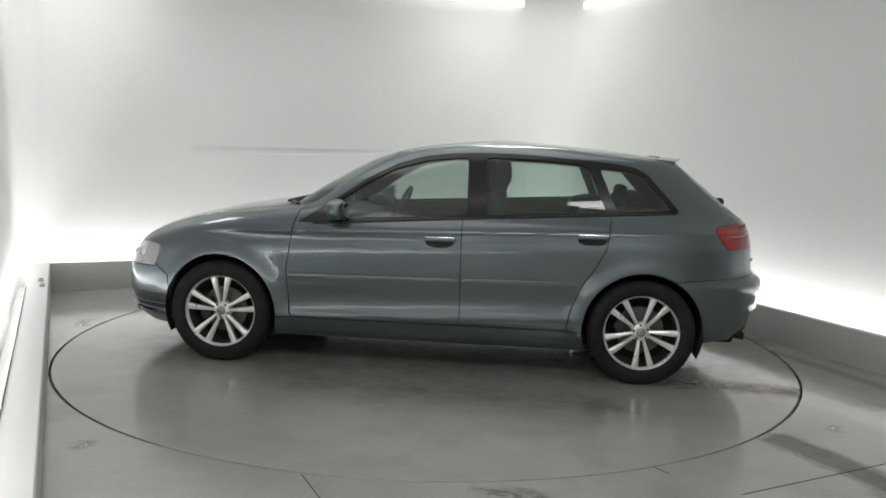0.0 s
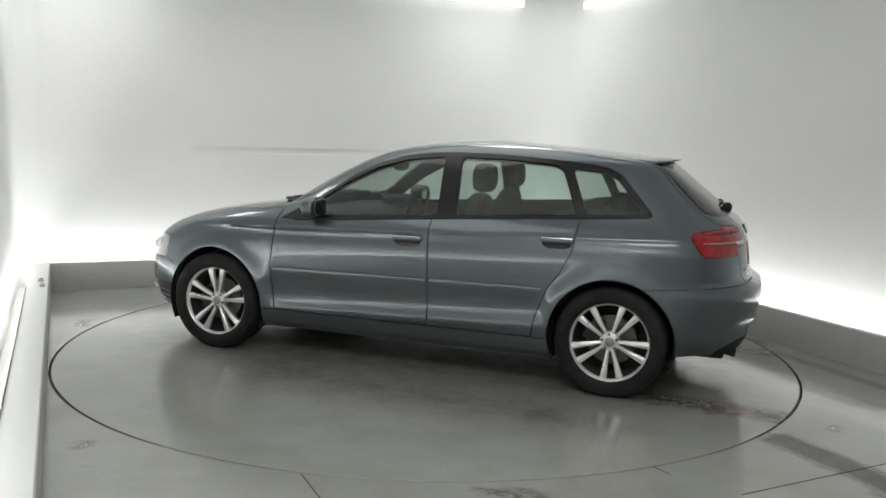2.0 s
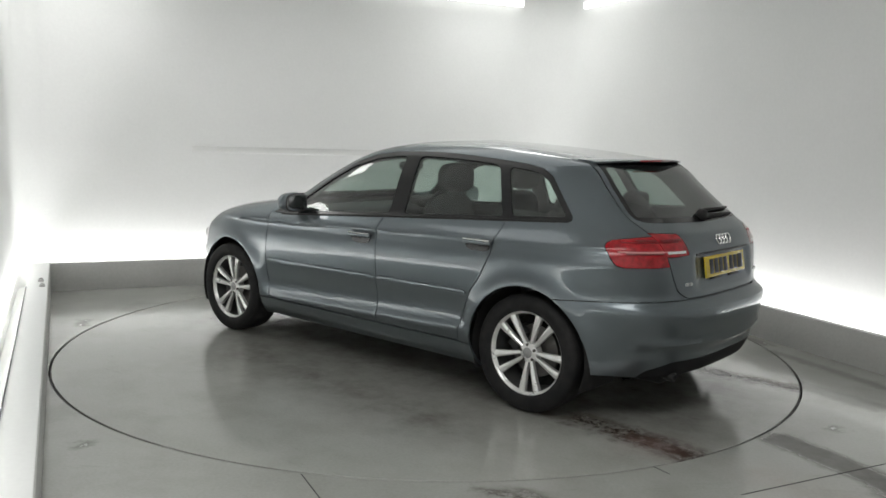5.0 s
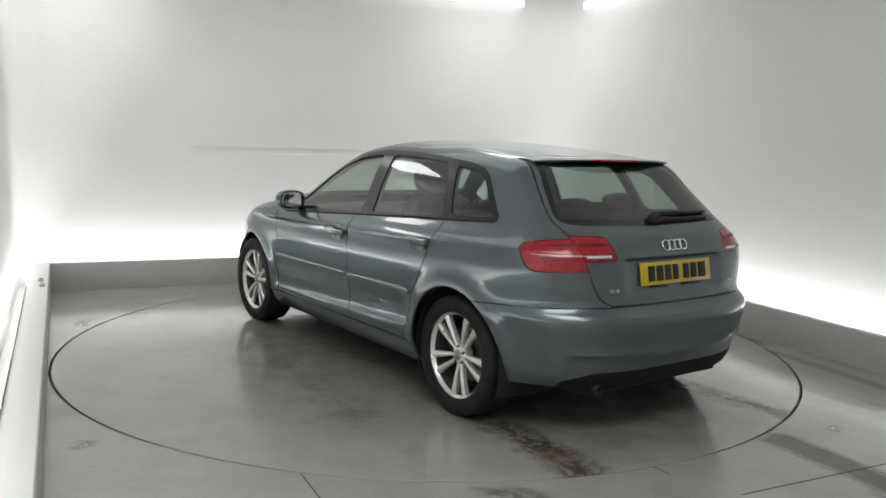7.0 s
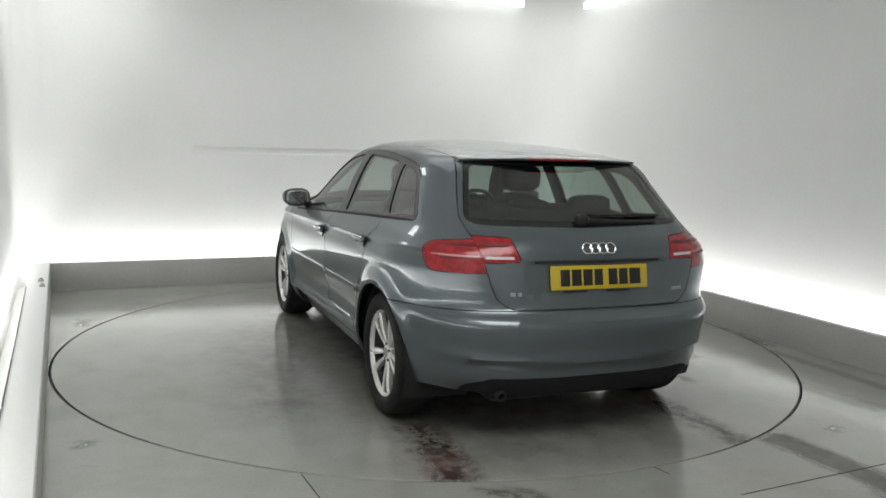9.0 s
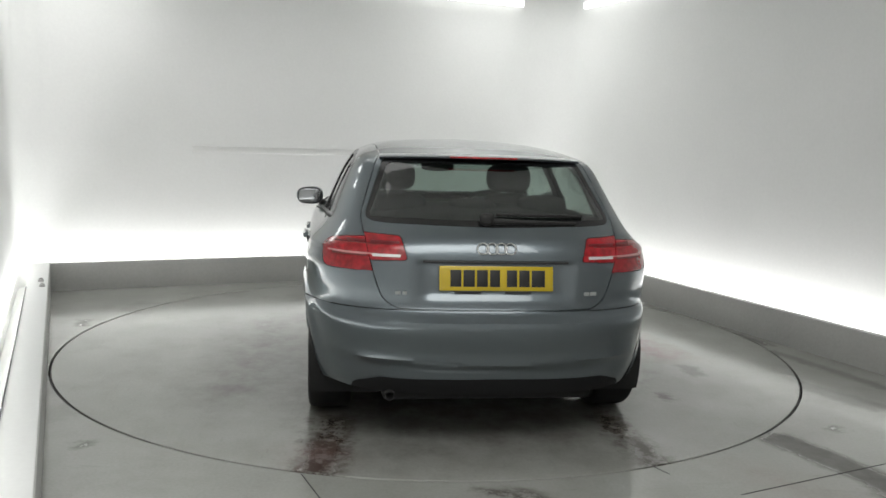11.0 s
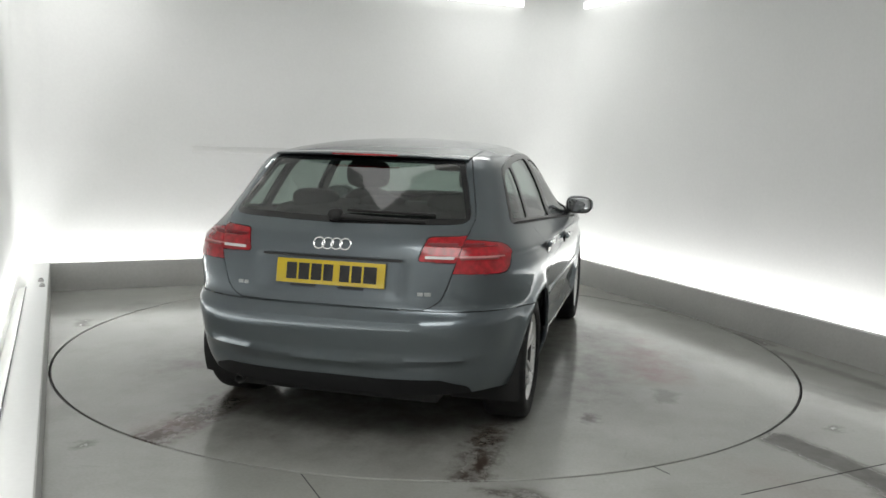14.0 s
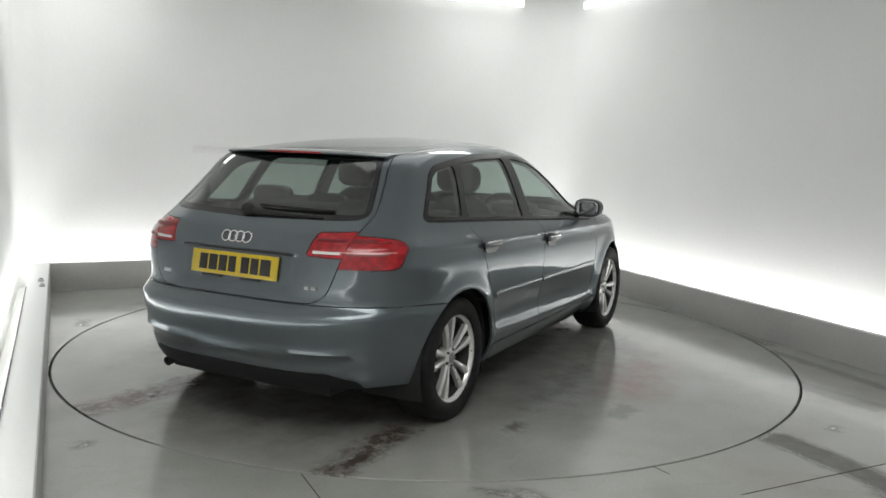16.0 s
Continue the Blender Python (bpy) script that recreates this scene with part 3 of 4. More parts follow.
def carved_skin():
    bm, tag = half_skin()
    side = lambda c, n: n.y > 0.3
    anywhere = lambda c, n: True
    carve(bm, tag, [(-1.40, 0.1), (-1.40, 0.632), (-1.75, 0.652), (-2.3, 0.668), (-2.3, 0.1)], "xz", anywhere, BUMPER_R)
    carve(bm, tag, [(1.60, 0.1), (1.66, 0.52), (1.76, 0.575), (2.4, 0.60), (2.4, 0.1)], "xz", anywhere, BUMPER_F)
    carve(bm, tag, [(1.0, 0.1), (1.0, 0.305), (-1.0, 0.305), (-1.0, 0.1)], "xz", side, SILL)
    carve(bm, tag, round_corners([(0.845, 0.31), (0.865, 0.60), (0.82, 0.87), (0.80, 0.99), (-0.205, 0.99), (-0.205, 0.31)], 0.03), "xz", side, DOOR_F)
    carve(bm, tag, [(-0.205, 0.99), (-1.09, 1.06), (-1.085, 1.0), (-1.06, 0.82), (-1.0, 0.70), (-0.93, 0.60), (-0.865, 0.44), (-0.84, 0.31), (-0.205, 0.31)], "xz", side, DOOR_R)
    dlo = [(0.79, 0.90), (0.57, 1.05), (0.395, 1.172), (0.222, 1.262), (0.05, 1.312), (-0.12, 1.334), (-0.29, 1.343), (-0.46, 1.343), (-0.63, 1.337),
           (-0.80, 1.327), (-0.966, 1.315), (-1.133, 1.298), (-1.225, 1.28), (-1.29, 1.245), (-1.39, 1.135), (-1.468, 1.05), (-1.472, 1.030), (-1.45, 1.020),
           (-0.815, 0.982), (-0.133, 0.943), (0.566, 0.898)]
    carve(bm, tag, dlo, "xz", side, FRAME)
    carve(bm, tag, round_corners([(0.62, 0.925), (0.62, 0.99), (0.40, 1.142), (0.23, 1.232), (0.05, 1.284), (-0.12, 1.306), (-0.215, 1.312), (-0.225, 0.972)], 0.025), "xz", side, GLASS_F)
    carve(bm, tag, round_corners([(-0.325, 1.316), (-0.63, 1.311), (-0.90, 1.293), (-0.945, 1.27), (-1.055, 1.02), (-0.345, 0.978)], 0.03), "xz", side, GLASS_R)
    carve(bm, tag, round_corners([(-1.005, 1.282), (-1.20, 1.262), (-1.27, 1.225), (-1.425, 1.058), (-1.425, 1.045), (-1.115, 1.026)], 0.03), "xz", side, GLASS_Q)
    carve(bm, tag, round_corners([(-0.2, 1.332), (0.40, 1.328), (0.50, 1.305), (0.565, 1.2), (0.645, 1.06), (0.675, 1.0), (0.64, 0.982), (-0.2, 0.985)], 0.03), "yz",
          lambda c, n: c.x > -0.1 and n.x > 0.12 and c.z > 0.95, SCREEN, (0,))
    carve(bm, tag, [(0.975, -0.1), (0.97, 0.62), (1.35, 0.64), (1.7, 0.60), (1.93, 0.5), (2.04, 0.3), (2.07, -0.1)], "xy", lambda c, n: n.z > 0.15 and c.z > 0.55, BONNET, (0,))
    carve(bm, tag, [(0.31, -0.1), (0.24, 0.505), (-1.385, 0.505), (-1.425, -0.1)], "xy", lambda c, n: c.z > 1.25 and n.z > 0.5, ROOF, (0,))
    rear = lambda c, n: c.x < -1.38 and n.x < -0.2
    carve(bm, tag, round_corners([(-0.1, 0.664), (0.45, 0.664), (0.515, 0.705), (0.55, 0.80), (0.575, 0.89), (0.60, 1.0), (0.612, 1.06), (0.53, 1.31), (0.505, 1.336), (-0.1, 1.340)], 0.03), "yz", rear, GATE, (0,))
    carve(bm, tag, round_corners([(-0.1, 1.336), (0.47, 1.331), (0.499, 1.31), (0.586, 1.075), (0.585, 1.052), (0.55, 1.036), (-0.1, 1.022)], 0.03), "yz", rear, REAR_GLASS, (GATE,))
    carve(bm, tag, round_corners([(-0.1, 1.310), (0.455, 1.305), (0.482, 1.290), (0.566, 1.075), (0.562, 1.060), (-0.1, 1.048)], 0.03), "yz", rear, REAR_CLEAR, (REAR_GLASS,))
    carve(bm, tag, round_corners([(0.412, 0.878), (0.405, 0.89), (0.434, 0.984), (0.62, 0.992), (0.62, 0.873)], 0.015), "yz", rear, LAMP_IN, (GATE,))
    carve(bm, tag, [(-1.690, 0.93), (-1.692, 0.944), (-1.71, 0.955), (-1.80, 0.970), (-1.9, 0.982), (-2.2, 0.994), (-2.2, 0.832), (-1.9, 0.826), (-1.79, 0.826), (-1.765, 0.832), (-1.742, 0.852), (-1.705, 0.905)], "xz",
          lambda c, n: c.x < -1.6 and c.y > 0.5, LAMP_OUT, (0,))
    carve(bm, tag, round_corners([(1.715, 0.705), (1.82, 0.715), (2.2, 0.66), (2.2, 0.545), (1.76, 0.565)], 0.02), "xz", lambda c, n: c.x > 1.6 and c.y > 0.38, HEADLAMP, (0, BUMPER_F, BONNET))
    carve(bm, tag, [(0.40, 0.24), (0.40, 0.37), (0.80, 0.392), (0.80, 0.265)], "yz", lambda c, n: c.x > 1.6 and n.x > 0.05, FOG, (BUMPER_F,))
    carve(bm, tag, round_corners([(-0.1, 0.1), (-0.1, 0.346), (0.52, 0.343), (0.64, 0.30), (0.66, 0.1)], 0.03), "yz", rear, VALANCE, (BUMPER_R,))
    carve(bm, tag, [(-1.5, 0.1), (-1.5, 0.262), (-2.3, 0.268), (-2.3, 0.1)], "xz", anywhere, VOID)
    carve(bm, tag, [(0.80, 0.1), (0.80, 0.93), (0.79, 0.985), (2.4, 0.985), (2.4, 0.1)], "xz", anywhere, WING, (0,))
    for cx in (-AXLE, AXLE):
        ring = [(cx + 0.353 * math.cos(2 * math.pi * i / 40), WHEEL_Z + 0.008 + 0.353 * math.sin(2 * math.pi * i / 40)) for i in range(40)]
        carve(bm, tag, ring, "xz", lambda c, n: c.y > 0.4, ARCH)
    return bm, tag


SKIN, TAG = carved_skin()


def panel(marks, gap=0.0032, lip=0.014, centre=False, sink=0.0, where=None):
    """Cuts the marked faces out of the sheet as a panel with turned-in edges. A centre panel gets its mirror half."""
    bm = bmesh.new()
    made = {}
    for f in SKIN.faces:
        if f[TAG] in marks and (where is None or where(f.calc_center_median())):
            vs = []
            for v in f.verts:
                if v not in made:
                    made[v] = bm.verts.new(v.co)
                vs.append(made[v])
            try:
                bm.faces.new(vs)
            except ValueError:
                pass
    bm.normal_update()
    shift = {}
    rim = [e for e in bm.edges if len(e.link_faces) == 1 and not (e.verts[0].co.y < 1e-4 and e.verts[1].co.y < 1e-4)]
    for e in rim:
        mid = (e.verts[0].co + e.verts[1].co) / 2
        d = e.link_faces[0].calc_center_median() - mid
        along = (e.verts[1].co - e.verts[0].co).normalized()
        d -= along * d.dot(along)
        if d.length > 1e-7:
            for v in e.verts:
                shift.setdefault(v, []).append(d.normalized())
    for v, ds in shift.items():
        s = sum(ds, Vector()) / len(ds)
        if v.co.y < 1e-4:
            s.y = 0
        v.co += s * gap
    inward = {v: v.normal.copy() for v in bm.verts}
    if sink:
        for v, q in inward.items():
            v.co -= q * sink
            if centre and v.co.y < 0.004:
                v.co.y = max(v.co.y, 0)
    if lip:
        r = bmesh.ops.extrude_edge_only(bm, edges=rim)
        twin = {}
        for e in rim:
            for v in e.verts:
                twin[tuple(round(c, 6) for c in v.co)] = inward[v]
        for g in r["geom"]:
            if isinstance(g, bmesh.types.BMVert):
                q = twin.get(tuple(round(c, 6) for c in g.co))
                if q:
                    g.co -= q * lip
    if centre:
        for v in bm.verts:
            if abs(v.co.y) < 1e-3 and v not in shift:
                v.co.y = 0
        bm = joined_mirror(bm)
    return bm


def mirrored(bm):
    out = bm.copy()
    for v in out.verts:
        v.co.y = -v.co.y
    bmesh.ops.reverse_faces(out, faces=out.faces[:])
    return out


def joined_mirror(bm):
    other = mirrored(bm)
    made = {v: bm.verts.new(v.co) for v in other.verts}
    for f in other.faces:
        bm.faces.new([made[v] for v in f.verts])
    other.free()
    bmesh.ops.remove_doubles(bm, verts=[v for v in bm.verts if abs(v.co.y) < 1e-3], dist=0.0008)
    return bm


def both(name, bm, material, parents, label=""):
    """The same part on the car's left and right; parents: one, or a pair."""
    if not isinstance(parents, (list, tuple)):
        parents = (parents, parents)
    other = mirrored(bm)
    return part(name, bm, material, parents[0], label), part(name, other, material, parents[1], label)


def build_wheel():
    """An alloy wheel with five pairs of spokes; its outer side is +y."""
    wheel = new("wheel")
    bm = bmesh.new()
    prof = [(0.222, 0.092), (0.228, 0.098), (0.236, 0.104), (0.255, 0.109), (0.275, 0.110), (0.295, 0.106), (0.307, 0.098), (0.313, 0.088), (0.3165, 0.07)]
    for y in (0.055, 0.05, 0.02, 0.015, -0.015, -0.02, -0.05, -0.055):
        prof.append((0.3165, y))
    prof += [(0.3165, -0.07), (0.313, -0.088), (0.295, -0.106), (0.255, -0.109), (0.222, -0.095), (0.215, -0.08), (0.215, 0.08)]
    lathe(bm, prof, 72, "Y", True)
    part("tyre", bm, RUBBER, wheel, "black low-profile tyre")
    bm = bmesh.new()
    lathe(bm, [(0.234, 0.088), (0.236, 0.093), (0.232, 0.097), (0.225, 0.095), (0.216, 0.086), (0.210, 0.072), (0.214, 0.070), (0.22, 0.078)], 72, "Y", True)
    part("rim", bm, ALLOY, wheel)
    # barrel coloured dark to give the shade in the gaps between spokes
    bm = bmesh.new()
    lathe(bm, [(0.2095, 0.071), (0.203, 0.03), (0.198, -0.09), (0.206, -0.09), (0.213, 0.03), (0.2135, 0.071)], 72, "Y", True)
    part("rim_barrel", bm, mat("shaded_barrel", (0.05, 0.05, 0.05), 0.55, 0.3), wheel, "inner rim barrel coloured dark for the shade behind the spokes")
    bm = bmesh.new()
    lathe(bm, [(0.0005, 0.074), (0.03, 0.075), (0.042, 0.072), (0.054, 0.064), (0.058, 0.05), (0.058, 0.02), (0.0005, 0.02)], 40)
    part("hub", bm, ALLOY, wheel)
    bm = bmesh.new()
    lathe(bm, [(0.0005, 0.081), (0.024, 0.080), (0.028, 0.077), (0.029, 0.07)], 32)
    part("centre_cap", bm, mat("cap_grey", (0.3, 0.3, 0.3), 0.35, 0.6), wheel)
    for i in range(5):
        a = radians(90 + 72 * i + 36)
        bm = bmesh.new()
        lathe(bm, [(0.0005, 0.071), (0.008, 0.071), (0.0085, 0.06)], 10)
        bmesh.ops.translate(bm, verts=bm.verts, vec=(0.043 * math.cos(a), 0.004, 0.043 * math.sin(a)))
        part("wheel_bolt", bm, STEEL, wheel)
    for i in range(5):
        for side in (-1, 1):
            bm = bmesh.new()
            rows = []
            for k in range(9):
                t = k / 8
                r = 0.038 + (0.219 - 0.038) * t
                off = side * (0.011 + 0.038 * t)
                half = 0.0085 + 0.0125 * t ** 1.3
                y = 0.068 + 0.016 * math.sin(t * math.pi * 0.62)
                rows.append([bm.verts.new((off - half, y - 0.03, r)), bm.verts.new((off - half, y - 0.007, r)), bm.verts.new((off - half * 0.12 - side * half * 0.25, y, r)),
                             bm.verts.new((off + half * 0.12 - side * half * 0.25, y, r)), bm.verts.new((off + half, y - 0.007, r)), bm.verts.new((off + half, y - 0.03, r))])
            for p, q in zip(rows, rows[1:]):
                for m in range(6):
                    bm.faces.new((p[m], p[(m + 1) % 6], q[(m + 1) % 6], q[m]))
            bm.faces.new(rows[0])
            bm.faces.new(rows[-1])
            bmesh.ops.recalc_face_normals(bm, faces=bm.faces)
            bmesh.ops.rotate(bm, verts=bm.verts, cent=(0, 0, 0), matrix=Matrix.Rotation(radians(72 * i), 3, "Y"))
            part("spoke", bm, ALLOY, wheel)
    bm = bmesh.new()
    lathe(bm, [(0.0005, 0.0), (0.142, 0.0), (0.144, -0.012), (0.144, -0.022), (0.0005, -0.022)], 48)
    part("brake_disc", bm, STEEL, wheel, "grey steel brake disc")
    bm = bmesh.new()
    box(bm, (0.075, -0.05, -0.07), (0.15, 0.035, 0.07), None, 0.012)
    part("brake_caliper", bm, BLACK_PLASTIC, wheel)
    bm = bmesh.new()
    lathe(bm, [(0.0005, -0.06), (0.2, -0.06), (0.2, -0.065), (0.0005, -0.065)], 40)
    part("brake_shield", bm, UNDER, wheel)
    return wheel


def handle(door, x, z, sign):
    y = skin_y(x, z)
    bm = bmesh.new()
    lathe(bm, [(0.0005, 0.0005), (0.05, 0.0005), (0.056, 0.001), (0.06, -0.004)], 24)
    bmesh.ops.scale(bm, vec=(1.4, 1, 0.58), verts=bm.verts)
    bmesh.ops.rotate(bm, verts=bm.verts, cent=(0, 0, 0), matrix=Matrix.Rotation(radians(-6), 3, "X"))
    bmesh.ops.translate(bm, verts=bm.verts, vec=(x, max(y, skin_y(x, z - 0.045)) + 0.003, z - 0.022))
    part("handle_recess", bm if sign > 0 else flip(bm), BLACK_TRIM, door)
    bm = bmesh.new()
    box(bm, (x - 0.098, y + 0.006, z - 0.014), (x + 0.09, y + 0.032, z + 0.014), None, 0.010, 3)
    grip = part("handle", bm if sign > 0 else flip(bm), PAINT, door, "body-coloured pull handle")
    bm = bmesh.new()
    box(bm, (x - 0.092, y + 0.020, z + 0.007), (x + 0.084, y + 0.0345, z + 0.0165), None, 0.004, 2)
    part("handle_strip", bm if sign > 0 else flip(bm), CHROME, grip, "bright chrome strip")


def flip(bm):
    for v in bm.verts:
        v.co.y = -v.co.y
    bmesh.ops.reverse_faces(bm, faces=bm.faces[:])
    return bm


def strip_on_side(x0, x1, z_mid, half, proud, n=30, taper=True):
    """A moulding that follows the car's side."""
    bm = bmesh.new()
    rows = []
    for i in range(n + 1):
        x = x0 + (x1 - x0) * i / n
        z = z_mid(x)
        h = half * (0.4 if taper and i in (0, n) else 1.0)
        y = skin_y(x, z)
        row = [(x, skin_y(x, z - h) - 0.006, z - h), (x, y + proud * 0.55, z - h * 0.85), (x, y + proud, z + h * 0.2), (x, y + proud * 0.8, z + h * 0.8), (x, skin_y(x, z + h) - 0.006, z + h)]
        rows.append([bm.verts.new(p) for p in row])
    for p, q in zip(rows, rows[1:]):
        for k in range(4):
            bm.faces.new((p[k], p[k + 1], q[k + 1], q[k]))
    bm.faces.new(rows[0])
    bm.faces.new(rows[-1])
    bmesh.ops.recalc_face_normals(bm, faces=bm.faces)
    return bm


def egg(bm, centre, size, power=2.6, n=20):
    """A rounded block: a superellipsoid."""
    made = bmesh.ops.create_uvsphere(bm, u_segments=n * 2, v_segments=n, radius=1.0)["verts"]
    for v in made:
        c = v.co
        k = (abs(c.x) ** power + abs(c.y) ** power + abs(c.z) ** power) ** (-1 / power)
        v.co = Vector([p + a * k * s for p, a, s in zip(centre, c, size)])
    return made


def seat(car, y, x, name="front_seat"):
    s = new(name)
    s.parent = car
    s.matrix_basis = pose(x, y, 0)
    bm = bmesh.new()
    egg(bm, (0.12, 0, 0.50), (0.29, 0.25, 0.10), 4)
    part("seat_cushion", bm, CLOTH, s)
    bm = bmesh.new()
    made = egg(bm, (0, 0, 0), (0.075, 0.25, 0.33), 3.6)
    for v in made:
        v.co.y *= 1 - 0.22 * ramp01(-0.05, 0.33, v.co.z)
    bmesh.ops.transform(bm, matrix=pose(-0.22, 0, 0.765, 0, -14, 0), verts=bm.verts)
    part("backrest", bm, CLOTH, s)
    bm = bmesh.new()
    egg(bm, (-0.315, 0, 1.185), (0.062, 0.14, 0.09), 3.2)
    rest = part("headrest", bm, CLOTH, s)
    for d in (-0.05, 0.05):
        bm = bmesh.new()
        tube(bm, [(-0.285, d, 1.02), (-0.305, d, 1.14)], 0.007, 8)
        part("headrest_post", bm, CHROME, rest)
    return s


def build_interior(car):
    seat(car, 0.37, -0.08)
    seat(car, -0.37, -0.08)
    bench = new("rear_seat")
    bench.parent = car
    bm = bmesh.new()
    egg(bm, (-0.82, 0, 0.50), (0.28, 0.62, 0.10), 5)
    part("seat_cushion", bm, CLOTH, bench)
    bm = bmesh.new()
    egg(bm, (0, 0, 0), (0.08, 0.62, 0.31), 4.5)
    bmesh.ops.transform(bm, matrix=pose(-1.16, 0, 0.78, 0, -16, 0), verts=bm.verts)
    part("backrest", bm, CLOTH, bench)
    # blocks added to hide the far wall's glow low in the rear windows
    for y in (-0.58, 0.58):
        bm = bmesh.new()
        egg(bm, (-1.07, y, 0.93), (0.2, 0.075, 0.115), 3.0)
        part("bolster_block", bm, CLOTH, bench)
    for y in (-0.38, 0.0, 0.38):
        bm = bmesh.new()
        egg(bm, (-1.24, y, 1.075 if y else 1.05), (0.045, 0.13, 0.06), 3.4)
        part("headrest", bm, CLOTH, bench)
    bm = bmesh.new()
    box(bm, (-1.74, -0.55, 0.925), (-1.27, 0.55, 0.95), None, 0.01)
    part("parcel_shelf", bm, DASH, car)
    bm = bmesh.new()
    made = egg(bm, (0.66, 0, 0.80), (0.24, 0.68, 0.14), 4.5)
    part("dashboard", bm, DASH, car)
    bm = bmesh.new()
    egg(bm, (0.50, -0.37, 0.95), (0.09, 0.17, 0.05), 3)
    part("instrument_hood", bm, DASH, car)
    wheel = new("steering_wheel")
    wheel.parent = car
    wheel.matrix_basis = pose(0.36, -0.37, 0.89, 0, -24, 0)
    bm = bmesh.new()
    lathe(bm, [(0.18 + 0.014 * math.cos(2 * math.pi * k / 10), 0.014 * math.sin(2 * math.pi * k / 10)) for k in range(10)], 36, "X", True)
    part("steering_rim", bm, DASH, wheel)
    bm = bmesh.new()
    egg(bm, (0.02, 0, 0), (0.03, 0.08, 0.07), 3)
    box(bm, (0.005, -0.17, -0.015), (0.03, 0.17, 0.02), None, 0.006)
    part("steering_hub", bm, DASH, wheel)
    bm = bmesh.new()
    egg(bm, (0.33, 0.0, 1.225), (0.02, 0.12, 0.034), 3)
    part("inside_mirror", bm, BLACK_PLASTIC, car)
    bm = bmesh.new()
    tube(bm, [(0.33, 0, 1.24), (0.375, 0, 1.27)], 0.012)
    part("inside_mirror_stem", bm, BLACK_PLASTIC, car)
    bm = panel((FRAME, DOOR_F, DOOR_R, 0), 0.0, 0.0, True, 0.03, lambda c: -1.85 < c.x < 0.72 and 0.3 < c.z < 1.33 and math.hypot(abs(c.x) - AXLE, c.z - WHEEL_Z) > 0.42)
    part("cabin_lining", bm, DASH, car, "dark door cards and pillar trims")
    bm = panel((ROOF, 0), 0.0, 0.0, True, 0.03, lambda c: -1.55 < c.x < 0.35 and c.z >= 1.33)
    part("headlining", bm, LINING, car, "pale cloth headlining")
    bm = bmesh.new()
    box(bm, (-1.9, -0.5, 0.21), (0.95, 0.5, 0.30), None, 0.02)
    part("cabin_floor", bm, UNDER, car)


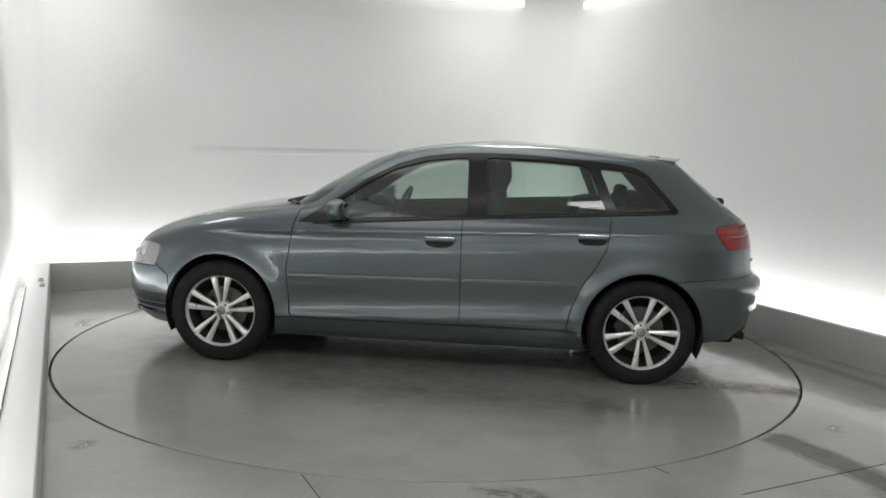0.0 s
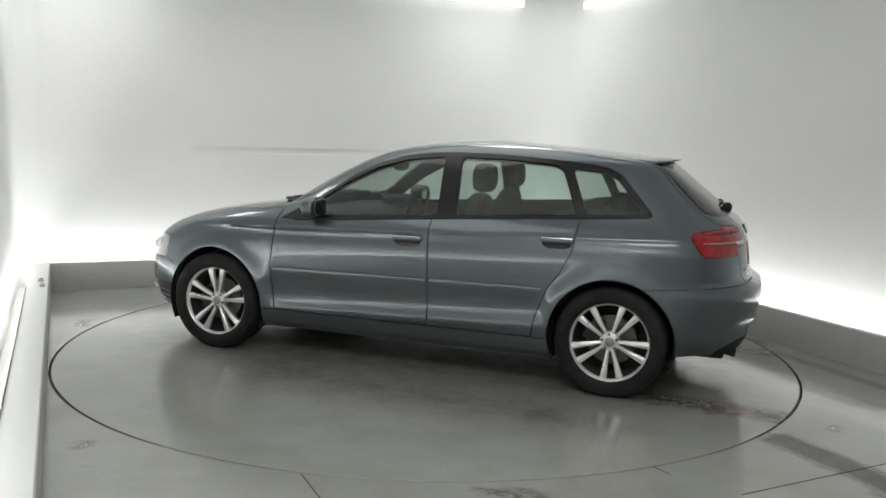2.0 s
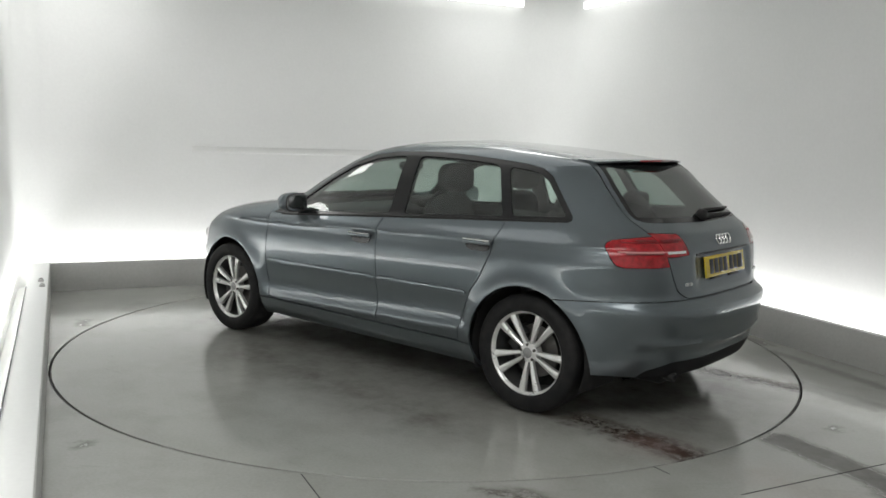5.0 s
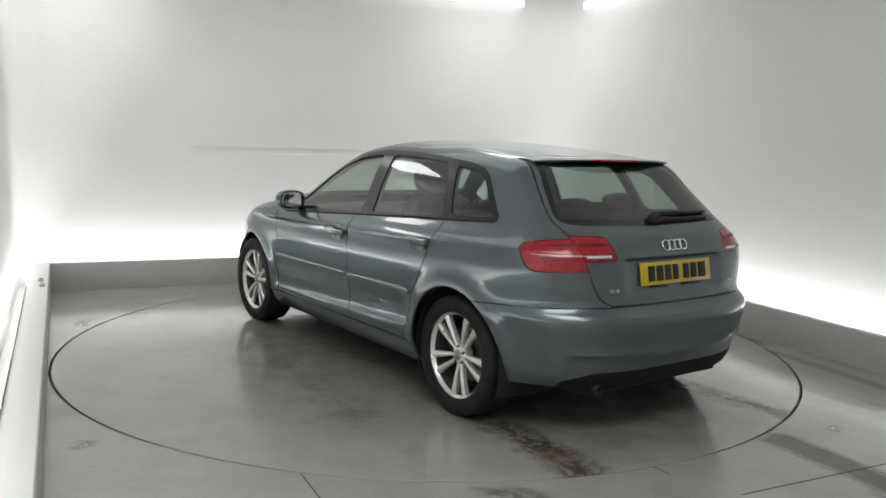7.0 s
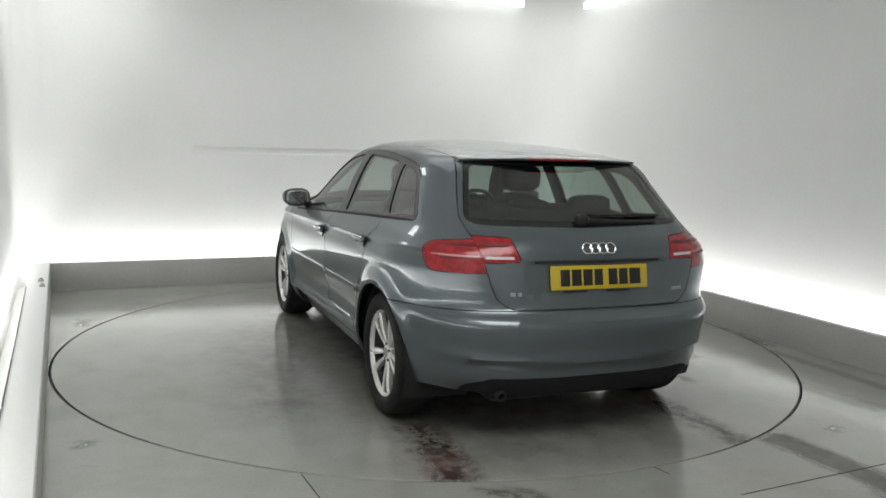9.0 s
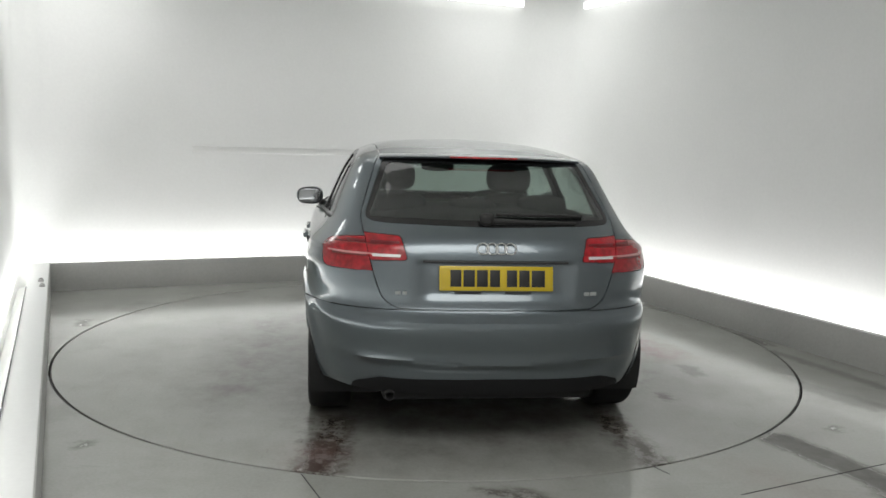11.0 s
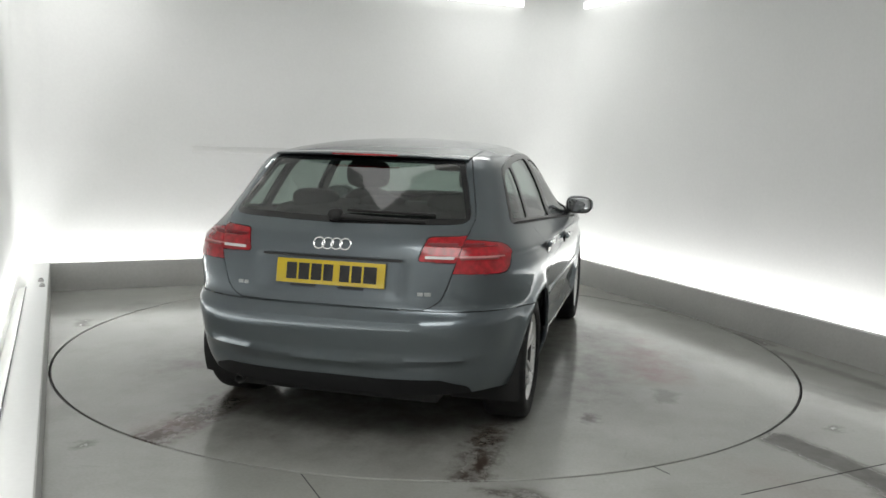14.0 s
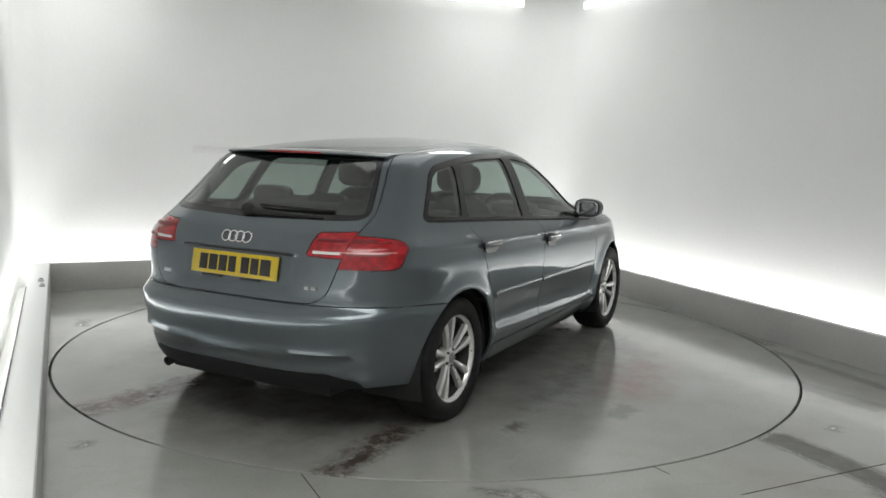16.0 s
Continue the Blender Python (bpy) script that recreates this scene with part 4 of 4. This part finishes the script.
def build_car():
    car = tagged(new("car"), "grey metallic five-door hatchback parked on the turntable", "car")
    # shell
    both("body_side", panel((0,)), PAINT, car)
    both("front_wing", panel((WING,)), PAINT, car)
    part("bonnet", panel((BONNET,), centre=True), PAINT, car)
    part("roof", panel((ROOF,), gap=0.001, centre=True), PAINT, car)
    both("sill", panel((SILL,)), PAINT, car)
    bumper = part("rear_bumper", panel((BUMPER_R,), 0.0016, centre=True), PAINT, car)
    part("valance", panel((VALANCE,), 0.001, centre=True), VALANCE_BLACK, bumper, "black plastic lower valance")
    front = part("front_bumper", panel((BUMPER_F,), centre=True), PAINT, car)
    both("fog_grille", panel((FOG,), 0.001, sink=0.02), BLACK_PLASTIC, front)
    for sgn in (1, -1):
        for k in range(2):
            bm = bmesh.new()
            z = 0.285 + 0.04 * k
            tube(bm, [(float(X_MID + (NOSE(z) - X_MID) * (1 - (y / WIDTH(z)) ** FRONT_B(z)) ** (1 / FRONT_A(z))) + 0.002, sgn * y, z) for y in (0.52, 0.6, 0.67, 0.72, 0.76)], 0.006, 8)
            part("grille_bar", bm, PAINT, front)
    # doors
    fd = both("front_door", panel((DOOR_F,)), PAINT, car)
    rd = both("rear_door", panel((DOOR_R,)), PAINT, car)
    both("window_frame", panel((FRAME,), 0.001, 0.01), BLACK_TRIM, car, "gloss black window surround")
    both("window_glass", panel((GLASS_F,), -0.004, 0.0, sink=0.007), GLASS, fd, "clear tinted side glass")
    both("window_glass", panel((GLASS_R,), -0.004, 0.0, sink=0.007), GLASS, rd, "clear tinted side glass")
    both("quarter_glass", panel((GLASS_Q,), -0.004, 0.0, sink=0.005), GLASS, car, "fixed rear quarter glass")
    both("waist_seal", strip_on_side(0.70, -1.44, lambda x: (0.898 - 0.063 * (x - 0.566) if x > -0.8 else 0.984 - 0.057 * (x + 0.8)) + 0.002, 0.008, 0.004), SEAL, car)
    for doors, x0, x1 in ((fd, 0.845, -0.19), (rd, -0.22, -0.90)):
        both("rub_strip", strip_on_side(x0, x1, lambda x: 0.578 - 0.012 * x, 0.022, 0.011), PAINT, doors, "body-coloured rubbing strip")
    for i, sgn in enumerate((1, -1)):
        handle(fd[i], -0.075, 0.831, sgn)
        handle(rd[i], -0.973, 0.880, sgn)
    # glazing front and rear
    part("windscreen", panel((SCREEN,), -0.003, 0.0, True, 0.003), GLASS, car, "laminated windscreen")
    gate = part("tailgate", panel((GATE,), centre=True), PAINT, car)
    part("rear_window", panel((REAR_GLASS,), 0.0, 0.01, True, 0.001), BLACK_TRIM, gate, "black printed edge of the rear window")
    part("rear_glass", panel((REAR_CLEAR,), -0.002, 0.0, True, 0.002), DARK_GLASS, gate, "tinted rear window glass")
    # lamps
    lamps = both("tail_lamp", panel((LAMP_OUT,), 0.002, 0.03), RED, car, "red wrap-round tail lamp")
    inner = both("inner_tail_lamp", panel((LAMP_IN,), 0.002, 0.03), RED, gate, "red tail lamp on the tailgate")
    for sgn, lamp, inn in ((1, lamps[0], inner[0]), (-1, lamps[1], inner[1])):
        for lens, y0, y1, z, h, m, host in (("lamp_strip", 0.585, 0.74, 0.902, 0.0042, PINK_LENS, lamp), ("lamp_strip", 0.585, 0.74, 0.893, 0.0035, BROWN_LENS, lamp), ("reversing_lens", 0.435, 0.562, 0.898, 0.006, WHITE_LENS, inn),
                                             ("lamp_strip", 0.59, 0.78, 0.955, 0.005, BROWN_LENS, lamp), ("lamp_strip", 0.44, 0.57, 0.955, 0.005, BROWN_LENS, inn)):
            bm = bmesh.new()
            rows = []
            for k in range(13):
                y = y0 + (y1 - y0) * k / 12
                rows.append([bm.verts.new((skin_x(y, z + d) + s, sgn * y, z + d)) for d, s in ((-h, 0.004), (-h, -0.003), (h, -0.003), (h, 0.004))])
            for p, q in zip(rows, rows[1:]):
                for m4 in range(4):
                    bm.faces.new((p[m4], p[(m4 + 1) % 4], q[(m4 + 1) % 4], q[m4]))
            bm.faces.new(rows[0])
            bm.faces.new(rows[-1])
            bmesh.ops.recalc_face_normals(bm, faces=bm.faces)
            part(lens, bm, m, host)
    for z, m in ((0.902, PINK_LENS), (0.945, BROWN_LENS)):
        both("lamp_strip", strip_on_side(-1.755, -1.93, lambda x: z, 0.0035, 0.003, 16, False), m, lamps)
    # dark sheet added under the panel gaps so no light shines through
    part("gap_backing", panel((GATE,), -0.022, 0.0, True, 0.026), DASH, gate, "dark backing sheet added behind the tailgate's gaps")
    heads = both("headlamp", panel((HEADLAMP,), 0.002, 0.03), HEAD_LENS, car, "clear glass headlamp")
    for sgn, lamp in ((1, heads[0]), (-1, heads[1])):
        for x, z, size in ((1.865, 0.648, 0.034), (1.935, 0.628, 0.028)):
            bm = bmesh.new()
            egg(bm, (x, sgn * (skin_y(x, z) - 0.004), z), (0.026, 0.012, size), 2.4, 10)
            part("lamp_bowl", bm, WHITE_LENS, lamp)
    # boot furniture
    z0 = 0.804
    xp = skin_x(0.0, z0) - 0.008
    plate = new("number_plate")
    plate.parent = gate
    plate.matrix_basis = pose(xp, 0, z0, 0, 10, 0)
    bm = bmesh.new()
    box(bm, (-0.005, -0.262, -0.056), (0.004, 0.262, 0.056), None, 0.003)
    part("plate_board", bm, YELLOW, plate, "yellow reflective plate")
    widths = [0.050, 0.052, 0.050, 0.046, 0.0, 0.048, 0.048, 0.062]
    y = 0.212
    for w in widths:
        if w:
            bm = bmesh.new()
            box(bm, (-0.0065, y - w, -0.038), (-0.004, y, 0.038), None, 0.0008)
            part("plate_bar", bm, INK, plate)
        y -= (w + 0.0095) if w else 0.022
    for yy in (0.13, -0.10):
        bm = bmesh.new()
        box(bm, (-0.004, yy - 0.06, -0.068), (0.012, yy + 0.06, -0.058), None, 0.002)
        part("plate_bracket", bm, BLACK_PLASTIC, plate)
    # black tube drawn in for the shadow slit above the plate
    bm = bmesh.new()
    zl = 0.876
    tube(bm, [(skin_x(abs(q), zl) - 0.004, q, zl) for q in np.linspace(-0.335, 0.335, 11)], 0.006, 8)
    part("plate_slit_shade", bm, BLACK_PLASTIC, gate, "black strip standing for the shadow slit over the plate")
    for k in range(4):
        bm = bmesh.new()
        lathe(bm, [(0.026 + 0.0042 * math.cos(2 * math.pi * q / 8), 0.005 * math.sin(2 * math.pi * q / 8)) for q in range(8)], 28, "X", True)
        yk = (k - 1.5) * 0.042
        bmesh.ops.transform(bm, matrix=pose(skin_x(abs(yk), 0.936) - 0.005, yk, 0.936, 0, 22, 0), verts=bm.verts)
        part("badge_ring", bm, CHROME, gate, "chrome badge ring")
    for y0, y1, zz in ((0.458, 0.434, 0.736), (0.425, 0.405, 0.736), (-0.412, -0.436, 0.736), (-0.442, -0.472, 0.736)):
        bm = bmesh.new()
        xx = skin_x(abs((y0 + y1) / 2), zz)
        box(bm, (xx - 0.0065, min(y0, y1), zz - 0.009), (xx + 0.006, max(y0, y1), zz + 0.007), None, 0.0015)
        part("badge_bar", bm, BADGE, gate)
    # spoiler with its brake light
    bm = bmesh.new()
    rows = []
    for k in range(25):
        yv = -0.512 + 1.024 * k / 24
        q = abs(yv) / 0.512
        bow = 0.085 * q ** 2.6
        xx = -1.53 + bow
        zz = 1.346 - 0.012 * q ** 2
        rows.append([bm.verts.new((xx + 0.10, yv, zz - 0.006)), bm.verts.new((xx + 0.10, yv, zz + 0.004 - 0.0)), bm.verts.new((xx + 0.03, yv, zz + 0.001)), bm.verts.new((xx - 0.014, yv, zz - 0.005)),
                     bm.verts.new((xx - 0.018, yv, zz - 0.011)), bm.verts.new((xx - 0.008, yv, zz - 0.018)), bm.verts.new((xx + 0.05, yv, zz - 0.016))])
    for p, q in zip(rows, rows[1:]):
        for k in range(7):
            bm.faces.new((p[k], p[(k + 1) % 7], q[(k + 1) % 7], q[k]))
    bm.faces.new(rows[0])
    bm.faces.new(rows[-1])
    bmesh.ops.recalc_face_normals(bm, faces=bm.faces)
    spoiler = part("spoiler", bm, PAINT, gate)
    bm = bmesh.new()
    box(bm, (-1.5505, -0.17, 1.3295), (-1.52, 0.17, 1.3395), None, 0.003)
    part("brake_light", bm, RED, spoiler, "red high-level brake light")
    # rear wiper
    bm = bmesh.new()
    pts = [(skin_x(abs(q), 1.058) - 0.022, q, 1.045 + 0.012 * (q + 0.42)) for q in np.linspace(0.03, -0.40, 9)]
    tube(bm, pts, [0.018, 0.016, 0.014, 0.012, 0.011, 0.010, 0.009, 0.008, 0.007])
    wiper = part("rear_wiper", bm, SEAL, gate, "black rear wiper")
    bm = bmesh.new()
    tube(bm, [(skin_x(abs(q), 1.075) - 0.012, q, 1.075 + 0.012 * (q + 0.42)) for q in np.linspace(-0.02, -0.44, 9)], 0.007)
    part("wiper_blade", bm, SEAL, wiper)
    bm = bmesh.new()
    egg(bm, (skin_x(0, 1.055) - 0.018, 0.03, 1.058), (0.03, 0.035, 0.03), 2.5, 12)
    part("wiper_hub", bm, SEAL, wiper)
    # front wipers and scuttle
    bm = bmesh.new()
    pts = []
    for k in range(21):
        yv = -0.62 + 1.24 * k / 20
        q = (abs(yv) / float(WIDTH(0.986))) ** float(FRONT_B(0.986))
        pts.append((float(X_MID + (NOSE(0.986) - X_MID) * (1 - q) ** (1 / FRONT_A(0.986))) + 0.012, yv, 0.982))
    tube(bm, pts, 0.016, 8)
    part("scuttle", bm, BLACK_PLASTIC, car)
    for yv in (0.5, 0.0):
        bm = bmesh.new()
        tube(bm, [(0.955, yv, 0.995), (0.93, yv - 0.25, 1.002), (0.90, yv - 0.5, 1.005)], 0.009, 8)
        part("front_wiper", bm, BLACK_PLASTIC, car)
    # door mirrors
    for i, sgn in enumerate((1, -1)):
        m = new("door_mirror")
        m.parent = fd[i]
        m.matrix_basis = pose(0.545, sgn * 0.907, 0.984, 0, 0, 0)
        bm = bmesh.new()
        made = egg(bm, (0, 0, 0), (0.056, 0.096, 0.062), 2.7)
        for v in made:
            v.co.z *= 1 - sgn * 0.9 * v.co.y
            if v.co.x < -0.045:
                v.co.x = -0.045 + (v.co.x + 0.045) * 0.15
        part("mirror_housing", bm, PAINT, m, "body-coloured mirror housing")
        bm = bmesh.new()
        egg(bm, (-0.052, 0, 0), (0.006, 0.088, 0.060), 3.2)
        part("mirror_bezel", bm, BLACK_PLASTIC, m)
        bm = bmesh.new()
        egg(bm, (-0.056, 0, 0), (0.005, 0.079, 0.051), 3.6)
        part("mirror_glass", bm, MIRROR, m)
        bm = bmesh.new()
        tube(bm, [(0.01, -sgn * 0.07, -0.045), (0.03, -sgn * 0.15, -0.065), (0.05, -sgn * 0.20, -0.075)], [0.024, 0.028, 0.036])
        part("mirror_arm", bm, BLACK_PLASTIC, m)
    # underside and wheel housings
    bm = bmesh.new()
    box(bm, (-1.88, -0.50, 0.22), (2.0, 0.50, 0.29), None, 0.02)
    box(bm, (-0.9, -0.76, 0.21), (0.9, 0.76, 0.29), None, 0.02)
    part("underbody", bm, UNDER, car)
    bm = bmesh.new()
    lathe(bm, [(0.020, -0.10), (0.025, -0.10), (0.025, 0.06), (0.020, 0.06)], 20, "X", True)
    pipe = part("exhaust_pipe", bm, UNDER, car, "dark exhaust tailpipe")
    pipe.matrix_basis = pose(-1.865, 0.47, 0.27, 0, -10, 0)
    for cx in (-AXLE, AXLE):
        bm = bmesh.new()
        rows = []
        for k in range(33):
            a = radians(-25 + 230 * k / 32)
            rows.append([bm.verts.new((cx + r * math.cos(a), yy, WHEEL_Z + 0.008 + r * math.sin(a))) for r, yy in ((0.358, 0.835), (0.365, 0.80), (0.372, 0.50), (0.05, 0.50))])
        for p, q in zip(rows, rows[1:]):
            for k in range(3):
                bm.faces.new((p[k], p[k + 1], q[k + 1], q[k]))
        both("wheel_housing", bm, UNDER, car)
    build_interior(car)
    # wheels
    wheel = build_wheel()
    wheel.parent = car
    wheel.matrix_basis = pose(AXLE, 0.752, WHEEL_Z, 0, 0, 0)
    for x, yv, spin, rz in ((-AXLE, 0.742, -30, 0), (AXLE, -0.752, 40, 180), (-AXLE, -0.742, 10, 180)):
        copy_thing(wheel, pose(x, yv, WHEEL_Z, 0, 0, rz) @ pose(0, 0, 0, 0, spin, 0))
    return car


car = build_car()
SKIN.free()


def motions():
    def car_pose(a):
        return pose(0, 0, 0, 0, 0, a) @ pose(CAR_X, CAR_Y, 0)

    walk(turntable, [(t, pose(0, 0, 0, 0, 0, a)) for t, a in HEADING])
    walk(car, [(t, car_pose(a)) for t, a in HEADING])


motions()
